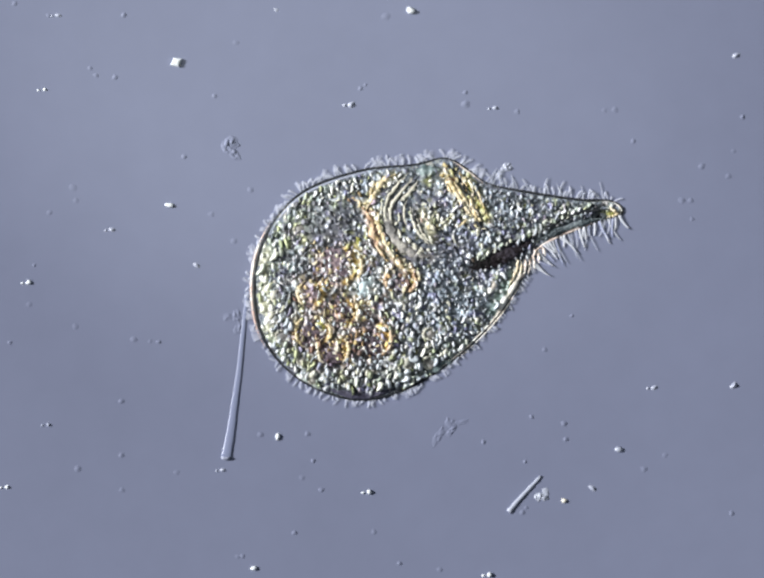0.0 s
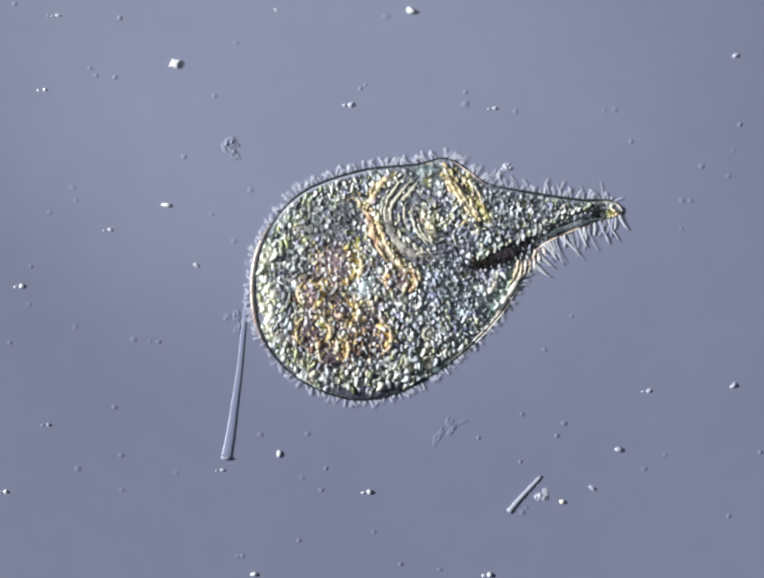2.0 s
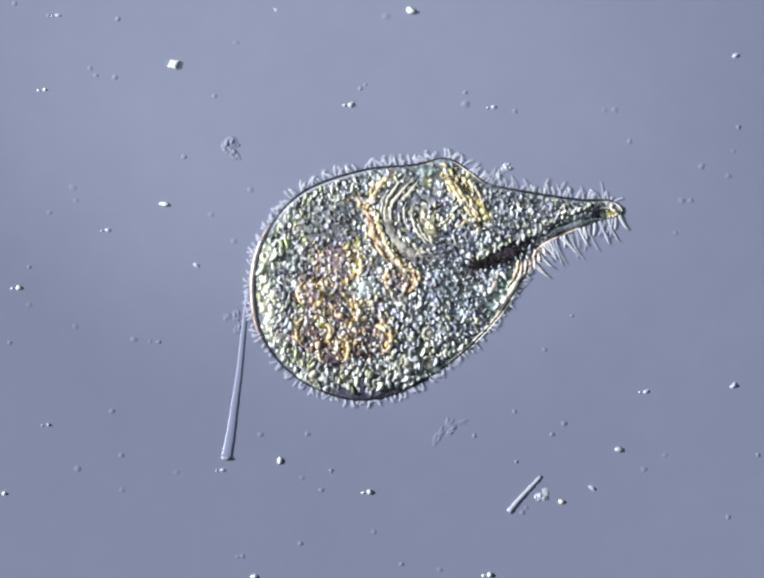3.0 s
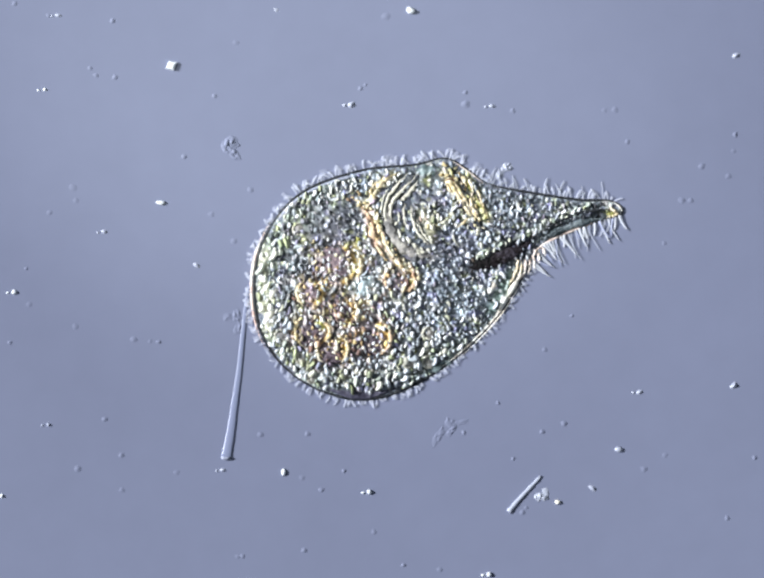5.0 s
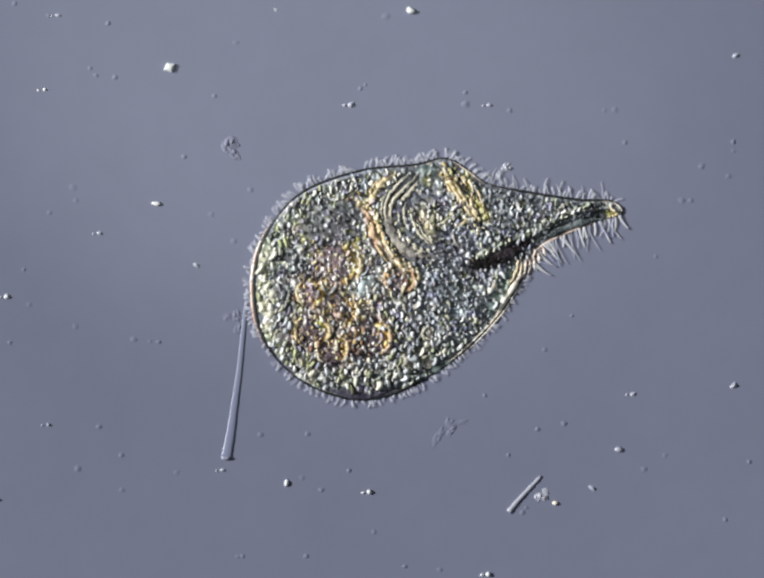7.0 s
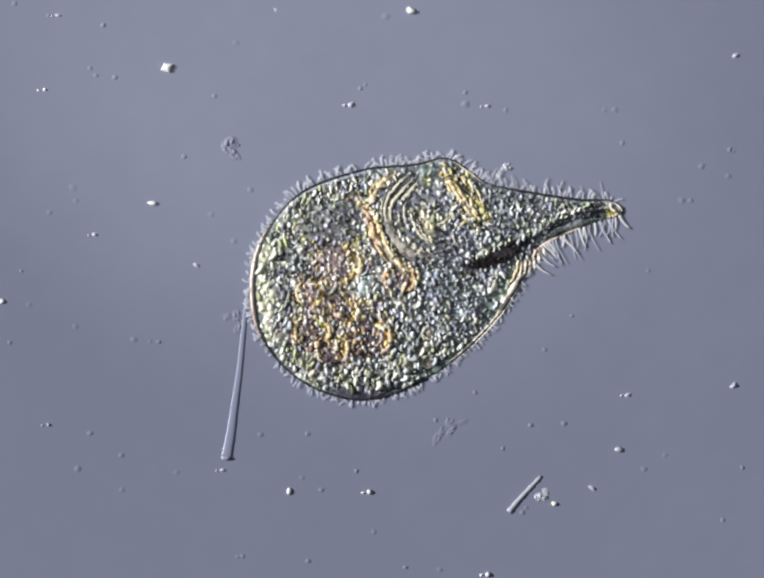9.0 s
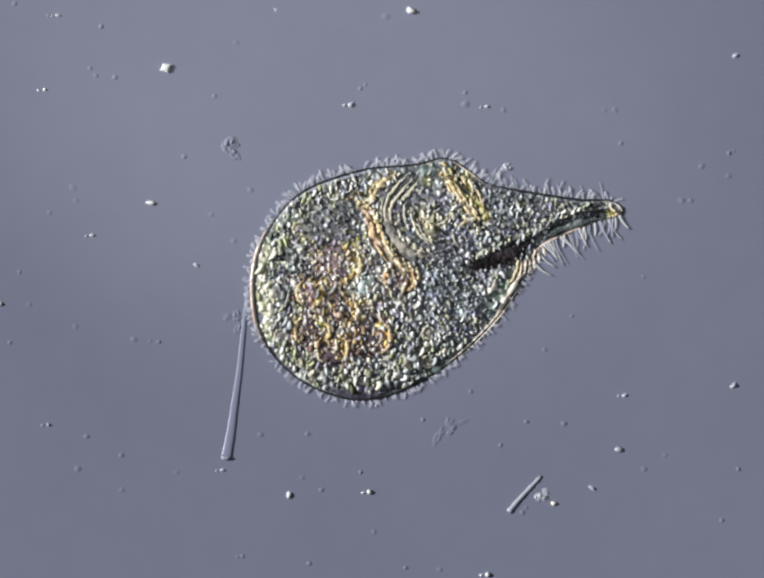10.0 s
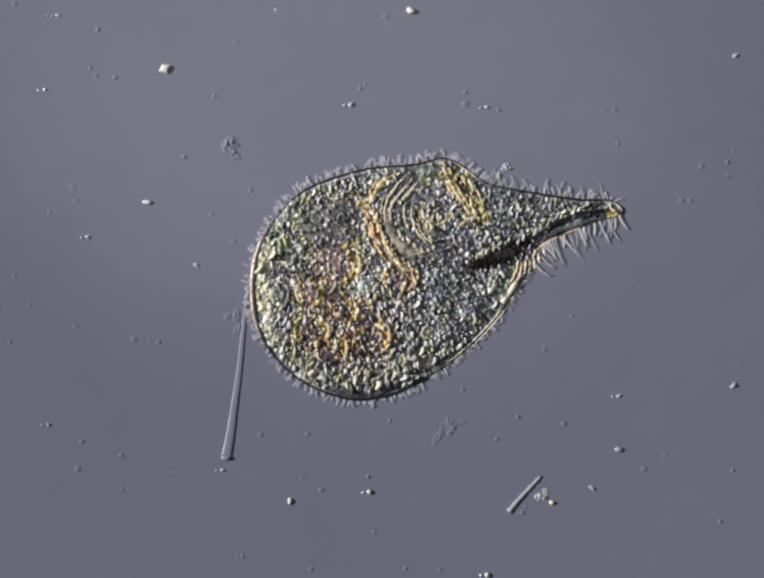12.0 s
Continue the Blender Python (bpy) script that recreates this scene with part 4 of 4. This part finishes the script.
def build_cilia():
    rnd = random.Random(3)
    short = [cilium_mesh(l, b, t, M_CILIUM, True) for l, b, t in ((15, 0.5, 3.0), (20, 0.4, 2.8), (24, -0.3, 2.4), (13, 0.2, 3.4), (18, -0.5, 2.8))]
    faint = [cilium_mesh(l, b, t, M_CILIUM_FAINT, k % 2 == 0) for k, (l, b, t) in enumerate(((20, 0.4, 2.8), (28, 0.3, 2.0), (34, -0.2, 2.4), (15, -0.6, 2.6), (22, 0.8, 3.0), (38, 0.1, 1.8), (12, 0.3, 3.0)))]
    tiny = [cilium_mesh(l * 0.9, b, t * 0.9, M_CILIUM, True) for l, b, t in ((12, 0.35, 2.4), (16, 0.4, 2.2), (20, -0.3, 2.0), (10, -0.2, 2.8))]
    long = [cilium_mesh(l, b, t, m) for l, b, t, m in ((36, 0.3, 2.3, M_CILIUM_TAIL), (44, 0.2, 2.0, M_CILIUM_TAIL), (28, 0.25, 2.8, M_CILIUM_TAIL), (40, 0.3, 2.2, M_CILIUM_BLUE), (22, 0.1, 2.6, M_CILIUM_BLUE),
                                                       (50, 0.2, 1.8, M_CILIUM_TAIL), (58, 0.12, 1.7, M_CILIUM_BLUE), (33, -0.1, 2.0, M_CILIUM_TAIL))]
    blunt = [cilium_mesh(l, b, t, M_CILIUM, True) for l, b, t in ((19, 0.3, 3.2), (25, 0.2, 2.4), (14, -0.4, 3.8), (22, -0.2, 2.8))]
    bundle = [cilium_mesh(l, b, t, m) for l, b, t, m in ((40, 0.12, 3.2, M_CILIUM_TAIL), (32, 0.3, 3.8, M_CILIUM_TAIL), (50, 0.1, 2.6, M_CILIUM_TAIL), (40, 0.2, 3.0, M_CILIUM_BLUE), (26, -0.2, 3.6, M_CILIUM_TAIL))]
    haze = [cilium_mesh(l, b, t, M_CILIUM_FAINT) for l, b, t in ((44, 0.2, 2.8), (56, 0.1, 2.4), (36, -0.3, 3.2), (62, 0.12, 2.2))] + long[3:7]
    m = len(EDGE)
    s, gone = 0.0, 0.0
    for i in range(m):
        e, nxt = EDGE[i], EDGE[(i + 1) % m]
        node = i / STEPS
        step = math.hypot(*(nxt - e))
        s += step
        gone += step
        beak = node < 4.6 or node > 18.8
        while gone > (6.2 if beak else 5.2):
            gone -= 6.2 if beak else 5.2
            k = rnd.random()
            if 0.1 < node < 1.05 or not beak and rnd.random() < 0.22:
                continue
            p = e + (nxt - e) * k
            t = nxt - e
            out = math.degrees(math.atan2(t[0], t[1]))      # outward, y up
            below = node < 4.6
            if beak:
                thick = math.sin(2 * math.pi * s / 41 + 0.6) + rnd.uniform(-0.5, 0.5) > 0.0      # some stand in bundles
                if not below:
                    me = rnd.choice(blunt if thick and 19.9 < node < 21.6 else faint if node < 21.6 else tiny)
                elif node < 1.1:
                    me = rnd.choice(tiny)
                else:
                    me = rnd.choice(bundle if thick else haze)
            else:
                me = rnd.choice(tiny + short[:1]) if 5.2 < node < 11 else rnd.choice(short)
            ob = new("cilium", me)
            ob.parent = ciliate
            place = at(p[0], p[1], 1.6 + rnd.uniform(-0.4, 0.8))
            lean = rnd.gauss(0, 11 if below else 14 if beak else 14) - (12 if below else 0)
            swing = rnd.uniform(2, 5) if beak else rnd.uniform(22, 38)
            beat = (0.9 if beak else 4.3) * rnd.uniform(0.97, 1.03)
            phase = 2 * math.pi * s / (160 if beak else 105) + (rnd.uniform(-0.5, 0.5) if beak else rnd.uniform(-0.25, 0.25))
            ob.matrix_basis = Matrix.Translation(place) @ pose(0, 0, 0, 0, 0, out + lean)
            MOVES.append((ob, place, out + lean, swing, beat, phase))


build_cilia()

# ---- what drifts and lies on the slide ----
DRIFTS = []


def rest(ob, u, v):
    ob.location = at(u, v, 0)
    return ob


def mote(u, v, size, height, material, stretch=1.0, turn=0.0, sharp=1.0, label="", path=(), lobes=1, seed=0, sides=14):
    """A tiny body on the slide, as one mound or with a crumb beside it; path holds (t, u, v) where it drifts."""
    if material is M_CLEAR:
        height *= 0.78
    bm = bmesh.new()
    dome(bm, Vector((0, 0, 0)), size * stretch, size, height, turn, sharp, rings=6, sides=sides, rough=0.12, seed=seed + int(u))
    if lobes > 1:      # a smaller crumb beside the first
        dome(bm, Vector((-13 * U, -1.5 * U, 0)), size * 0.62, size * 0.8, height * 0.55, 90, 1.0, rings=5, sides=10, rough=0.1, seed=seed + int(v))
    ob = rest(new("mote", mesh_of(bm, "mote", material)), u, v)
    tagged(ob, label or "faint colourless mote on the slide", "debris mote", "motes on the slide")
    if sides < 6:
        for f in ob.data.polygons:
            f.use_smooth = False
    if path:
        DRIFTS.append((ob, ((0.0, u, v),) + tuple(path)))
    return ob


FAINT = "faint blurred colourless mote on the slide"
SMALL = "small pale mote with a dark side on the slide"
SHINY = "bright refracting crystal grain on the slide"

# still, faint
for u, v, size, height in ((30, 8, 9, 3), (185, 140, 8, 3), (197, 155, 8, 3), (236, 159, 9, 4), (484, 88, 9, 1.6), (440, 197, 8, 4), (378, 322, 9, 3.5),
                           (514, 390, 10, 3), (150, 385, 12, 1.6), (102, 437, 9, 2), (156, 412, 9, 1.5), (434, 440, 9, 2)):
    mote(u, v, size * 0.74, height * 0.5, M_CLEAR, stretch=1.15, label=FAINT)
for u, v, size, height in ((480, 495, 10, 2.4), (275, 697, 11, 3), (155, 670, 10, 1.8), (60, 625, 9, 1.6), (160, 962, 11, 3.6), (249, 935, 9, 3.5),
                           (250, 1006, 9, 2), (362, 970, 9, 1.5), (488, 1143, 8, 2), (498, 1142, 8, 3.5), (535, 892, 10, 3.5)):
    mote(u, v, size * 0.74, height * 0.5, M_CLEAR, stretch=1.15, label=FAINT)
for u, v, size, height in ((631, 891, 9, 3.5), (660, 1006, 9, 4), (620, 981, 9, 1.8), (768, 1092, 9, 2.5), (903, 1170, 9, 2.5), (792, 34, 13, 2.4),
                           (740, 182, 8, 4), (750, 174, 6, 2.5), (955, 190, 8, 4), (955, 214, 13, 4.5), (1262, 225, 10, 2.4), (1240, 227, 8, 1.2)):
    mote(u, v, size * 0.74, height * 0.5, M_CLEAR, stretch=1.15, label=FAINT)
for u, v, size, height in ((1440, 342, 11, 3.5), (1495, 362, 10, 2.5), (1400, 412, 11, 3.5), (1418, 412, 9, 3), (1505, 310, 8, 1.5), (1174, 648, 7, 3.5),
                           (1158, 870, 10, 5), (1365, 935, 9, 1.5), (1322, 963, 10, 3), (1072, 1052, 9, 4), (1080, 1042, 7, 2.5), (20, 703, 7, 4)):
    mote(u, v, size * 0.74, height * 0.5, M_CLEAR, stretch=1.15, label=FAINT)

# still, clearer
mote(120, 32, 5, 3.09, M_PALE, lobes=2, stretch=1.5, label=SMALL)
mote(100, 32, 6.08, 1.1, M_CLEAR, label=FAINT)
mote(92, 184, 4.33, 4.2, M_BRIGHT, lobes=2, label=SHINY)
mote(326, 702, 5.32, 2.49, M_CLEAR, stretch=1.3, label=SMALL)
mote(308, 701, 5.32, 0.884, M_CLEAR, label=FAINT)
mote(404, 545, 5.72, 3.09, M_PALE, stretch=1.5, turn=-25, label=SMALL)
mote(100, 872, 4.64, 4.33, M_PALE, lobes=2, label=SMALL)
mote(458, 965, 5, 3.09, M_PALE, lobes=2, stretch=1.4, label=SMALL)
mote(758, 1010, 5.42, 6, M_BRIGHT, lobes=2, sharp=1.3, label=SHINY)
mote(567, 21, 4.2, 1.1, M_PALE, stretch=1.4, label=SMALL)
mote(843, 22, 7.4, 7.4, M_BRIGHT, stretch=1.4, turn=-15, sharp=1.4, label=SHINY)
mote(721, 215, 7.15, 4.94, M_PALE, lobes=2, stretch=1.2, turn=30, label=SMALL)
mote(1511, 114, 5.72, 3.7, M_PALE, stretch=1.9, turn=20, label=SMALL)
mote(1507, 791, 7.15, 5.56, M_PALE, stretch=1.4, turn=40, label=SMALL)
mote(1270, 923, 6.6, 5.4, M_FROST, stretch=1.3, turn=-20, sharp=1.1, label="pale angular grain on the slide")
mote(1217, 1003, 5.72, 3.7, M_PALE, stretch=2.0, turn=-28, label="pale elongated flake on the slide")
mote(1005, 1180, 5.78, 6, M_BRIGHT, lobes=2, sharp=1.3, label=SHINY, path=((3.0, 1005, 1180), (6.0, 1003, 1179), (12.0, 1000, 1180)))

# drifting
mote(362, 128, 12.0, 7.6, M_BRIGHT, sharp=2.2, stretch=1.2, turn=28, sides=4, label="bright square crystal on the slide",
     path=((1.5, 360, 130), (3, 356, 132), (5, 352, 135), (6.5, 349, 138), (9, 342, 139), (12, 338, 141)))
mote(348, 421, 5.0, 5.4, M_BRIGHT, stretch=2.1, sharp=1.8, label=SHINY,
     path=((1.5, 343, 421), (3, 337, 419), (5, 330, 416), (7, 321, 418), (9, 313, 417), (12, 302, 415)))
mote(59, 580, 4.9, 4.8, M_BRIGHT, stretch=1.4, lobes=2, sharp=1.2, label=SHINY,
     path=((1.5, 48, 586), (3, 38, 591), (5, 29, 600), (6.5, 17, 607), (9, 4, 619), (12, -10, 634)))
mote(570, 897, 5.78, 5.4, M_BRIGHT, stretch=1.3, turn=80, sharp=1.2, label=SHINY,
     path=((0.5, 570, 903), (1.5, 572, 923), (3, 574, 946), (5, 582, 970), (7, 588, 992), (9, 593, 1009), (10.5, 593, 1020), (12, 595, 1029)))
mote(230, 472, 5, 3.4, M_PALE, lobes=2, stretch=1.6, label=SMALL,
     path=((2, 227, 472), (3, 222, 473), (5, 214, 476), (7, 205, 479), (9, 195, 482), (12, 181, 487)))
mote(1158, 1028, 5.0, 5, M_AMBER, stretch=1.3, sharp=1.2, label="bright amber-tinted crystal grain on the slide",
     path=((1.5, 1155, 1030), (3, 1152, 1030), (5, 1145, 1031), (7, 1140, 1033), (9, 1138, 1034), (12, 1133, 1032)))
mote(1524, 240, 6.84, 2.49, M_CLEAR, label=FAINT,
     path=((1, 1522, 248), (2, 1519, 256), (3, 1516, 261), (5, 1509, 276), (7, 1505, 291), (9, 1498, 307), (10.5, 1496, 318), (12, 1493, 333)))
mote(1343, 796, 5.72, 3.4, M_PALE, lobes=2, stretch=1.5, turn=10, label=SMALL,
     path=((1.5, 1336, 801), (3, 1327, 804), (5, 1313, 805), (7, 1300, 809), (9, 1289, 811), (12, 1271, 813)))
mote(254, 31, 6.84, 2.49, M_CLEAR, label=FAINT,
     path=((1.5, 248, 36), (3, 242, 39), (5, 231, 43), (7, 222, 48), (9, 212, 52), (12, 201, 61)))
mote(249, 824, 6.08, 2.1, M_CLEAR, stretch=1.4, label=SMALL,
     path=((1.5, 238, 833), (3, 230, 844), (5, 215, 861), (7, 203, 876), (9, 185, 890), (12, 168, 907)))
mote(1017, 222, 5, 4.01, M_PALE, lobes=2, stretch=1.4, label=SMALL,
     path=((1.5, 1017, 223), (3, 1014, 220), (5, 1010, 218), (7, 1005, 216), (9, 1001, 218), (12, 1000, 220)))
mote(521, 1167, 5.06, 5.4, M_BRIGHT, stretch=1.5, sharp=1.2, label=SHINY,
     path=((0.5, 521, 1168), (1.5, 521, 1176), (3, 521, 1184), (5, 521, 1197), (8, 521, 1212), (12, 521, 1230)))
mote(15, 1000, 5.06, 4.8, M_BRIGHT, lobes=2, label=SHINY,
     path=((1.5, 13, 1007), (3, 9, 1013), (5.5, 2, 1020), (7, -4, 1026), (9, -10, 1032), (12, -20, 1042)))
mote(605, 1094, 6.08, 2.21, M_CLEAR, stretch=1.3, label=SMALL,
     path=((1, 609, 1102), (2, 614, 1110), (3, 617, 1116), (5, 625, 1130), (7, 629, 1142), (9, 633, 1152), (12, 639, 1168)))
mote(643, 946, 6.08, 2.49, M_CLEAR, label=SMALL,
     path=((1, 655, 951), (1.5, 663, 956), (2.5, 674, 965), (5.5, 710, 967), (6.5, 714, 966), (9.5, 736, 968), (12, 756, 979)))
mote(820, 1157, 5.32, 2.49, M_CLEAR, stretch=1.3, label=SMALL,
     path=((2.5, 823, 1158), (5.5, 829, 1161), (9, 832, 1165), (12, 833, 1167)))
mote(1161, 902, 6.08, 2.49, M_CLEAR, stretch=1.2, label=SMALL,
     path=((1.5, 1147, 896), (2.5, 1138, 893), (5.5, 1109, 885), (7, 1103, 881), (9, 1089, 873), (10.5, 1076, 862), (12, 1063, 856)))
mote(1091, 856, 6.08, 1.93, M_CLEAR, label=FAINT,
     path=((1.5, 1078, 853), (2.5, 1064, 848), (4, 1040, 838), (5.5, 1014, 822), (7, 995, 812), (9, 975, 806), (12, 950, 800)))
mote(992, 908, 6.08, 2.21, M_CLEAR, label=FAINT,
     path=((1.5, 985, 902), (2.5, 978, 897), (5.5, 946, 886), (9.5, 882, 862), (12, 800, 864)))
mote(1078, 948, 5.32, 2.21, M_CLEAR, label=FAINT,
     path=((1.5, 1073, 948), (2.5, 1064, 948), (5.5, 1052, 940), (7, 1044, 934), (9.5, 1030, 917), (12, 1020, 902)))
mote(1574, 915, 6.08, 2.49, M_CLEAR, label=FAINT,
     path=((3, 1556, 934), (5, 1549, 940), (7, 1538, 948), (9, 1524, 960), (10.5, 1512, 964), (12, 1504, 966)))
mote(1502, 1054, 6.84, 1.93, M_CLEAR, label=FAINT,
     path=((1.5, 1497, 1058), (3, 1495, 1062), (5, 1493, 1064), (7, 1489, 1067), (9, 1484, 1068), (12, 1479, 1070)))
mote(70, 545, 5.32, 1.66, M_CLEAR, label=FAINT, path=((3, 60, 549), (6, 51, 553), (9.5, 42, 558), (12, 30, 565)))

mote(1118, 718, 7, 1.6, M_CLEAR, label=FAINT)
mote(1420, 450, 6, 1.1, M_CLEAR, label=FAINT, path=((1.0, 1410, 460), (5.5, 1358, 506), (9.5, 1326, 562), (12, 1295, 590)))
mote(1062, 229, 7, 1.6, M_CLEAR, label=FAINT, path=((6.5, 1048, 227), (9.5, 1036, 226), (12, 1024, 225)))
mote(1300, 290, 7, 1.6, M_CLEAR, label=FAINT, path=((6.5, 1284, 292), (9.5, 1276, 294), (12, 1268, 295)))


def build_rod():
    """A long tapering empty sheath leaning on the cell."""
    bm = bmesh.new()
    line = curve_through([(464, 940, 13), (473, 890, 11), (480, 840, 9), (491, 760, 6.8), (498, 690, 5.6), (505, 625, 4.4), (511, 585, 3)], 8)
    sweep(bm, [at(u, v, 1.2) for u, v, _ in line], [w * (0.8 + 0.05 * math.sin(1.9 * i) * math.cos(0.7 * i)) for i, (_, _, w) in enumerate(line)], sides=16, flat=0.2)
    ob = new("needle", mesh_of(bm, "needle", M_NEEDLE))
    tagged(ob, "long tapering clear glassy rod beside the cell", "glassy needle")
    bm = bmesh.new()
    sweep(bm, [at(u, v, 3) for u, v in ((454, 939), (460, 941), (466, 941), (473, 940))], [2.5, 3.4, 3.4, 2.5], sides=8)
    part("rim", bm, M_PALE, ob, "bright broken end")
    return ob


def build_splinter():
    bm = bmesh.new()
    line = curve_through([(1044, 1051), (1062, 1029), (1088, 1001), (1110, 978)], 6)
    n = len(line)
    sweep(bm, [at(u, v, 1.0) for u, v in line], [(5.4 - 2.2 * i / (n - 1)) * (1 + 0.08 * math.sin(1.7 * i)) for i in range(n)], sides=12, flat=0.65)
    tagged(new("splinter", mesh_of(bm, "splinter", M_FROST)), "short straight clear glassy splinter on the slide", "glassy splinter")


def clump(u, v, heaps, material, label, seed, name="clump"):
    """An uneven crumb of heaps (du, dv, ru, rv, height, turn, grit)."""
    bm = bmesh.new()
    for i, (du, dv, ru, rv, height, turn, grit) in enumerate(heaps):
        heap(bm, Vector((du * U, -dv * U, 0)), ru, rv, height, turn, seed + i, grit)
    tagged(rest(new(name, mesh_of(bm, name, material)), u, v), label, "debris clump")


needle = build_rod()
build_splinter()
clump(472, 301, ((0, -5, 20, 17, 4.6, 20, 13), (5, 13, 21, 10, 4.2, -35, 12)), M_CLEAR, "crumpled colourless flake on the slide", 11, "flake")
clump(1112, 1017, ((-6, 3, 10, 9, 6, 0, 16), (5, 2, 10, 10, 6, 0, 16), (7, -9, 7, 7, 4, 0, 16)), M_FROST, "bright clump of clear grains beside the splinter", 21)
clump(1040, 346, ((0, -2, 13, 9, 7, 15, 11), (-15, 14, 8, 11, 2.4, -25, 12)), M_PALE, "small clump of clear grains beside the cell", 31)
clump(914, 885, ((-15, 12, 26, 8, 1.6, 62, 14), (10, -16, 13, 10, 2.0, -35, 12), (14, -2, 18, 7, 1.9, 48, 12), (34, -18, 16, 6, 1.0, 20, 12)), M_CLEAR,
      "faint wisp of colourless threads on the slide", 41, "wisp")
clump(486, 652, ((0, -4, 9, 14, 3.0, 10, 12), (-18, 0, 12, 9, 1.2, 0, 12), (2, 22, 8, 14, 2.0, -25, 12)), M_CLEAR, "faint crumb of debris beside the glassy rod", 51)

# the larger granules of the cell, one by one
SHAPES = {}
for g in single:
    size = (g[2], round(g[3] * 2) / 2, g[5])
    if size not in SHAPES:
        me = bpy.data.meshes.new("granule")
        me.from_pydata(granule_points((0, 0, size[0], size[1], 0, size[2]), False).tolist(), [], BALL_F.tolist())
        for p in me.polygons:
            p.use_smooth = True
        me.materials.append(M_GRAIN)
        SHAPES[size] = me
    ob = new("granule", SHAPES[size])
    ob.parent = ciliate
    ob.matrix_basis = Matrix.Translation(on(g[0], g[1], g[2] * 0.32)) @ pose(0, 0, 0, 0, 0, g[4])


def motions():
    # cilia beat in waves that run round the cell
    for ob, place, middle, swing, beat, phase in MOVES:
        step = 0.06 if swing > 10 else 0.3
        rows = []
        for k in range(round(12.0 / step) + 1):
            t = k * step
            a = phase - 2 * math.pi * beat * t
            rows.append((t, Matrix.Translation(place) @ pose(0, 0, 0, 0, 0, middle + swing * math.sin(a) + 0.3 * swing * math.sin(2 * a))))
        walk(ob, rows)
    # grains drift with the water
    for ob, path in DRIFTS:
        rows = [(t, Matrix.Translation(at(u, v, 0))) for t, u, v in path]
        walk(ob, rows)
    # the plates of the mouth quiver
    hub = on(*HUB)
    for i, ob in enumerate(MEMBRANES):
        rows = []
        for k in range(61):
            t = k * 0.2
            turn = pose(0, 0, 0, 0, 0, 3.0 * math.sin(2 * math.pi * 1.1 * t + i * 0.9))
            rows.append((t, Matrix.Translation(hub) @ turn @ Matrix.Translation(-hub)))
        walk(ob, rows)
    # the plasm and what floats in it creep slowly aft
    for ob in ciliate.children:
        if ob.name.split(".")[0] in ("plasm", "granule", "large_granule", "food_vacuole", "water_vacuole", "bubble", "granule_mass", "food_mass", "rim_mass", "dim_mass", "golden_mass"):
            walk(ob, [(t, Matrix.Translation(Vector((du, -dv, 0)) * U) @ ob.matrix_basis) for t, du, dv in ((0.0, 1.6, 1.4), (3.0, 1.2, 1.0), (5.0, 0.0, 0.2), (9.0, -0.3, -0.3), (12.0, -1.2, -1.4))])
    # the gullet opens and draws back a little
    rows = [(0.5 * k, Matrix.Translation(Vector((-3 + 3 * math.cos(1.9 * k), 1.2 - 1.2 * math.cos(1.9 * k), 0)) * U)) for k in range(25)]
    walk(gullet, rows)


motions()
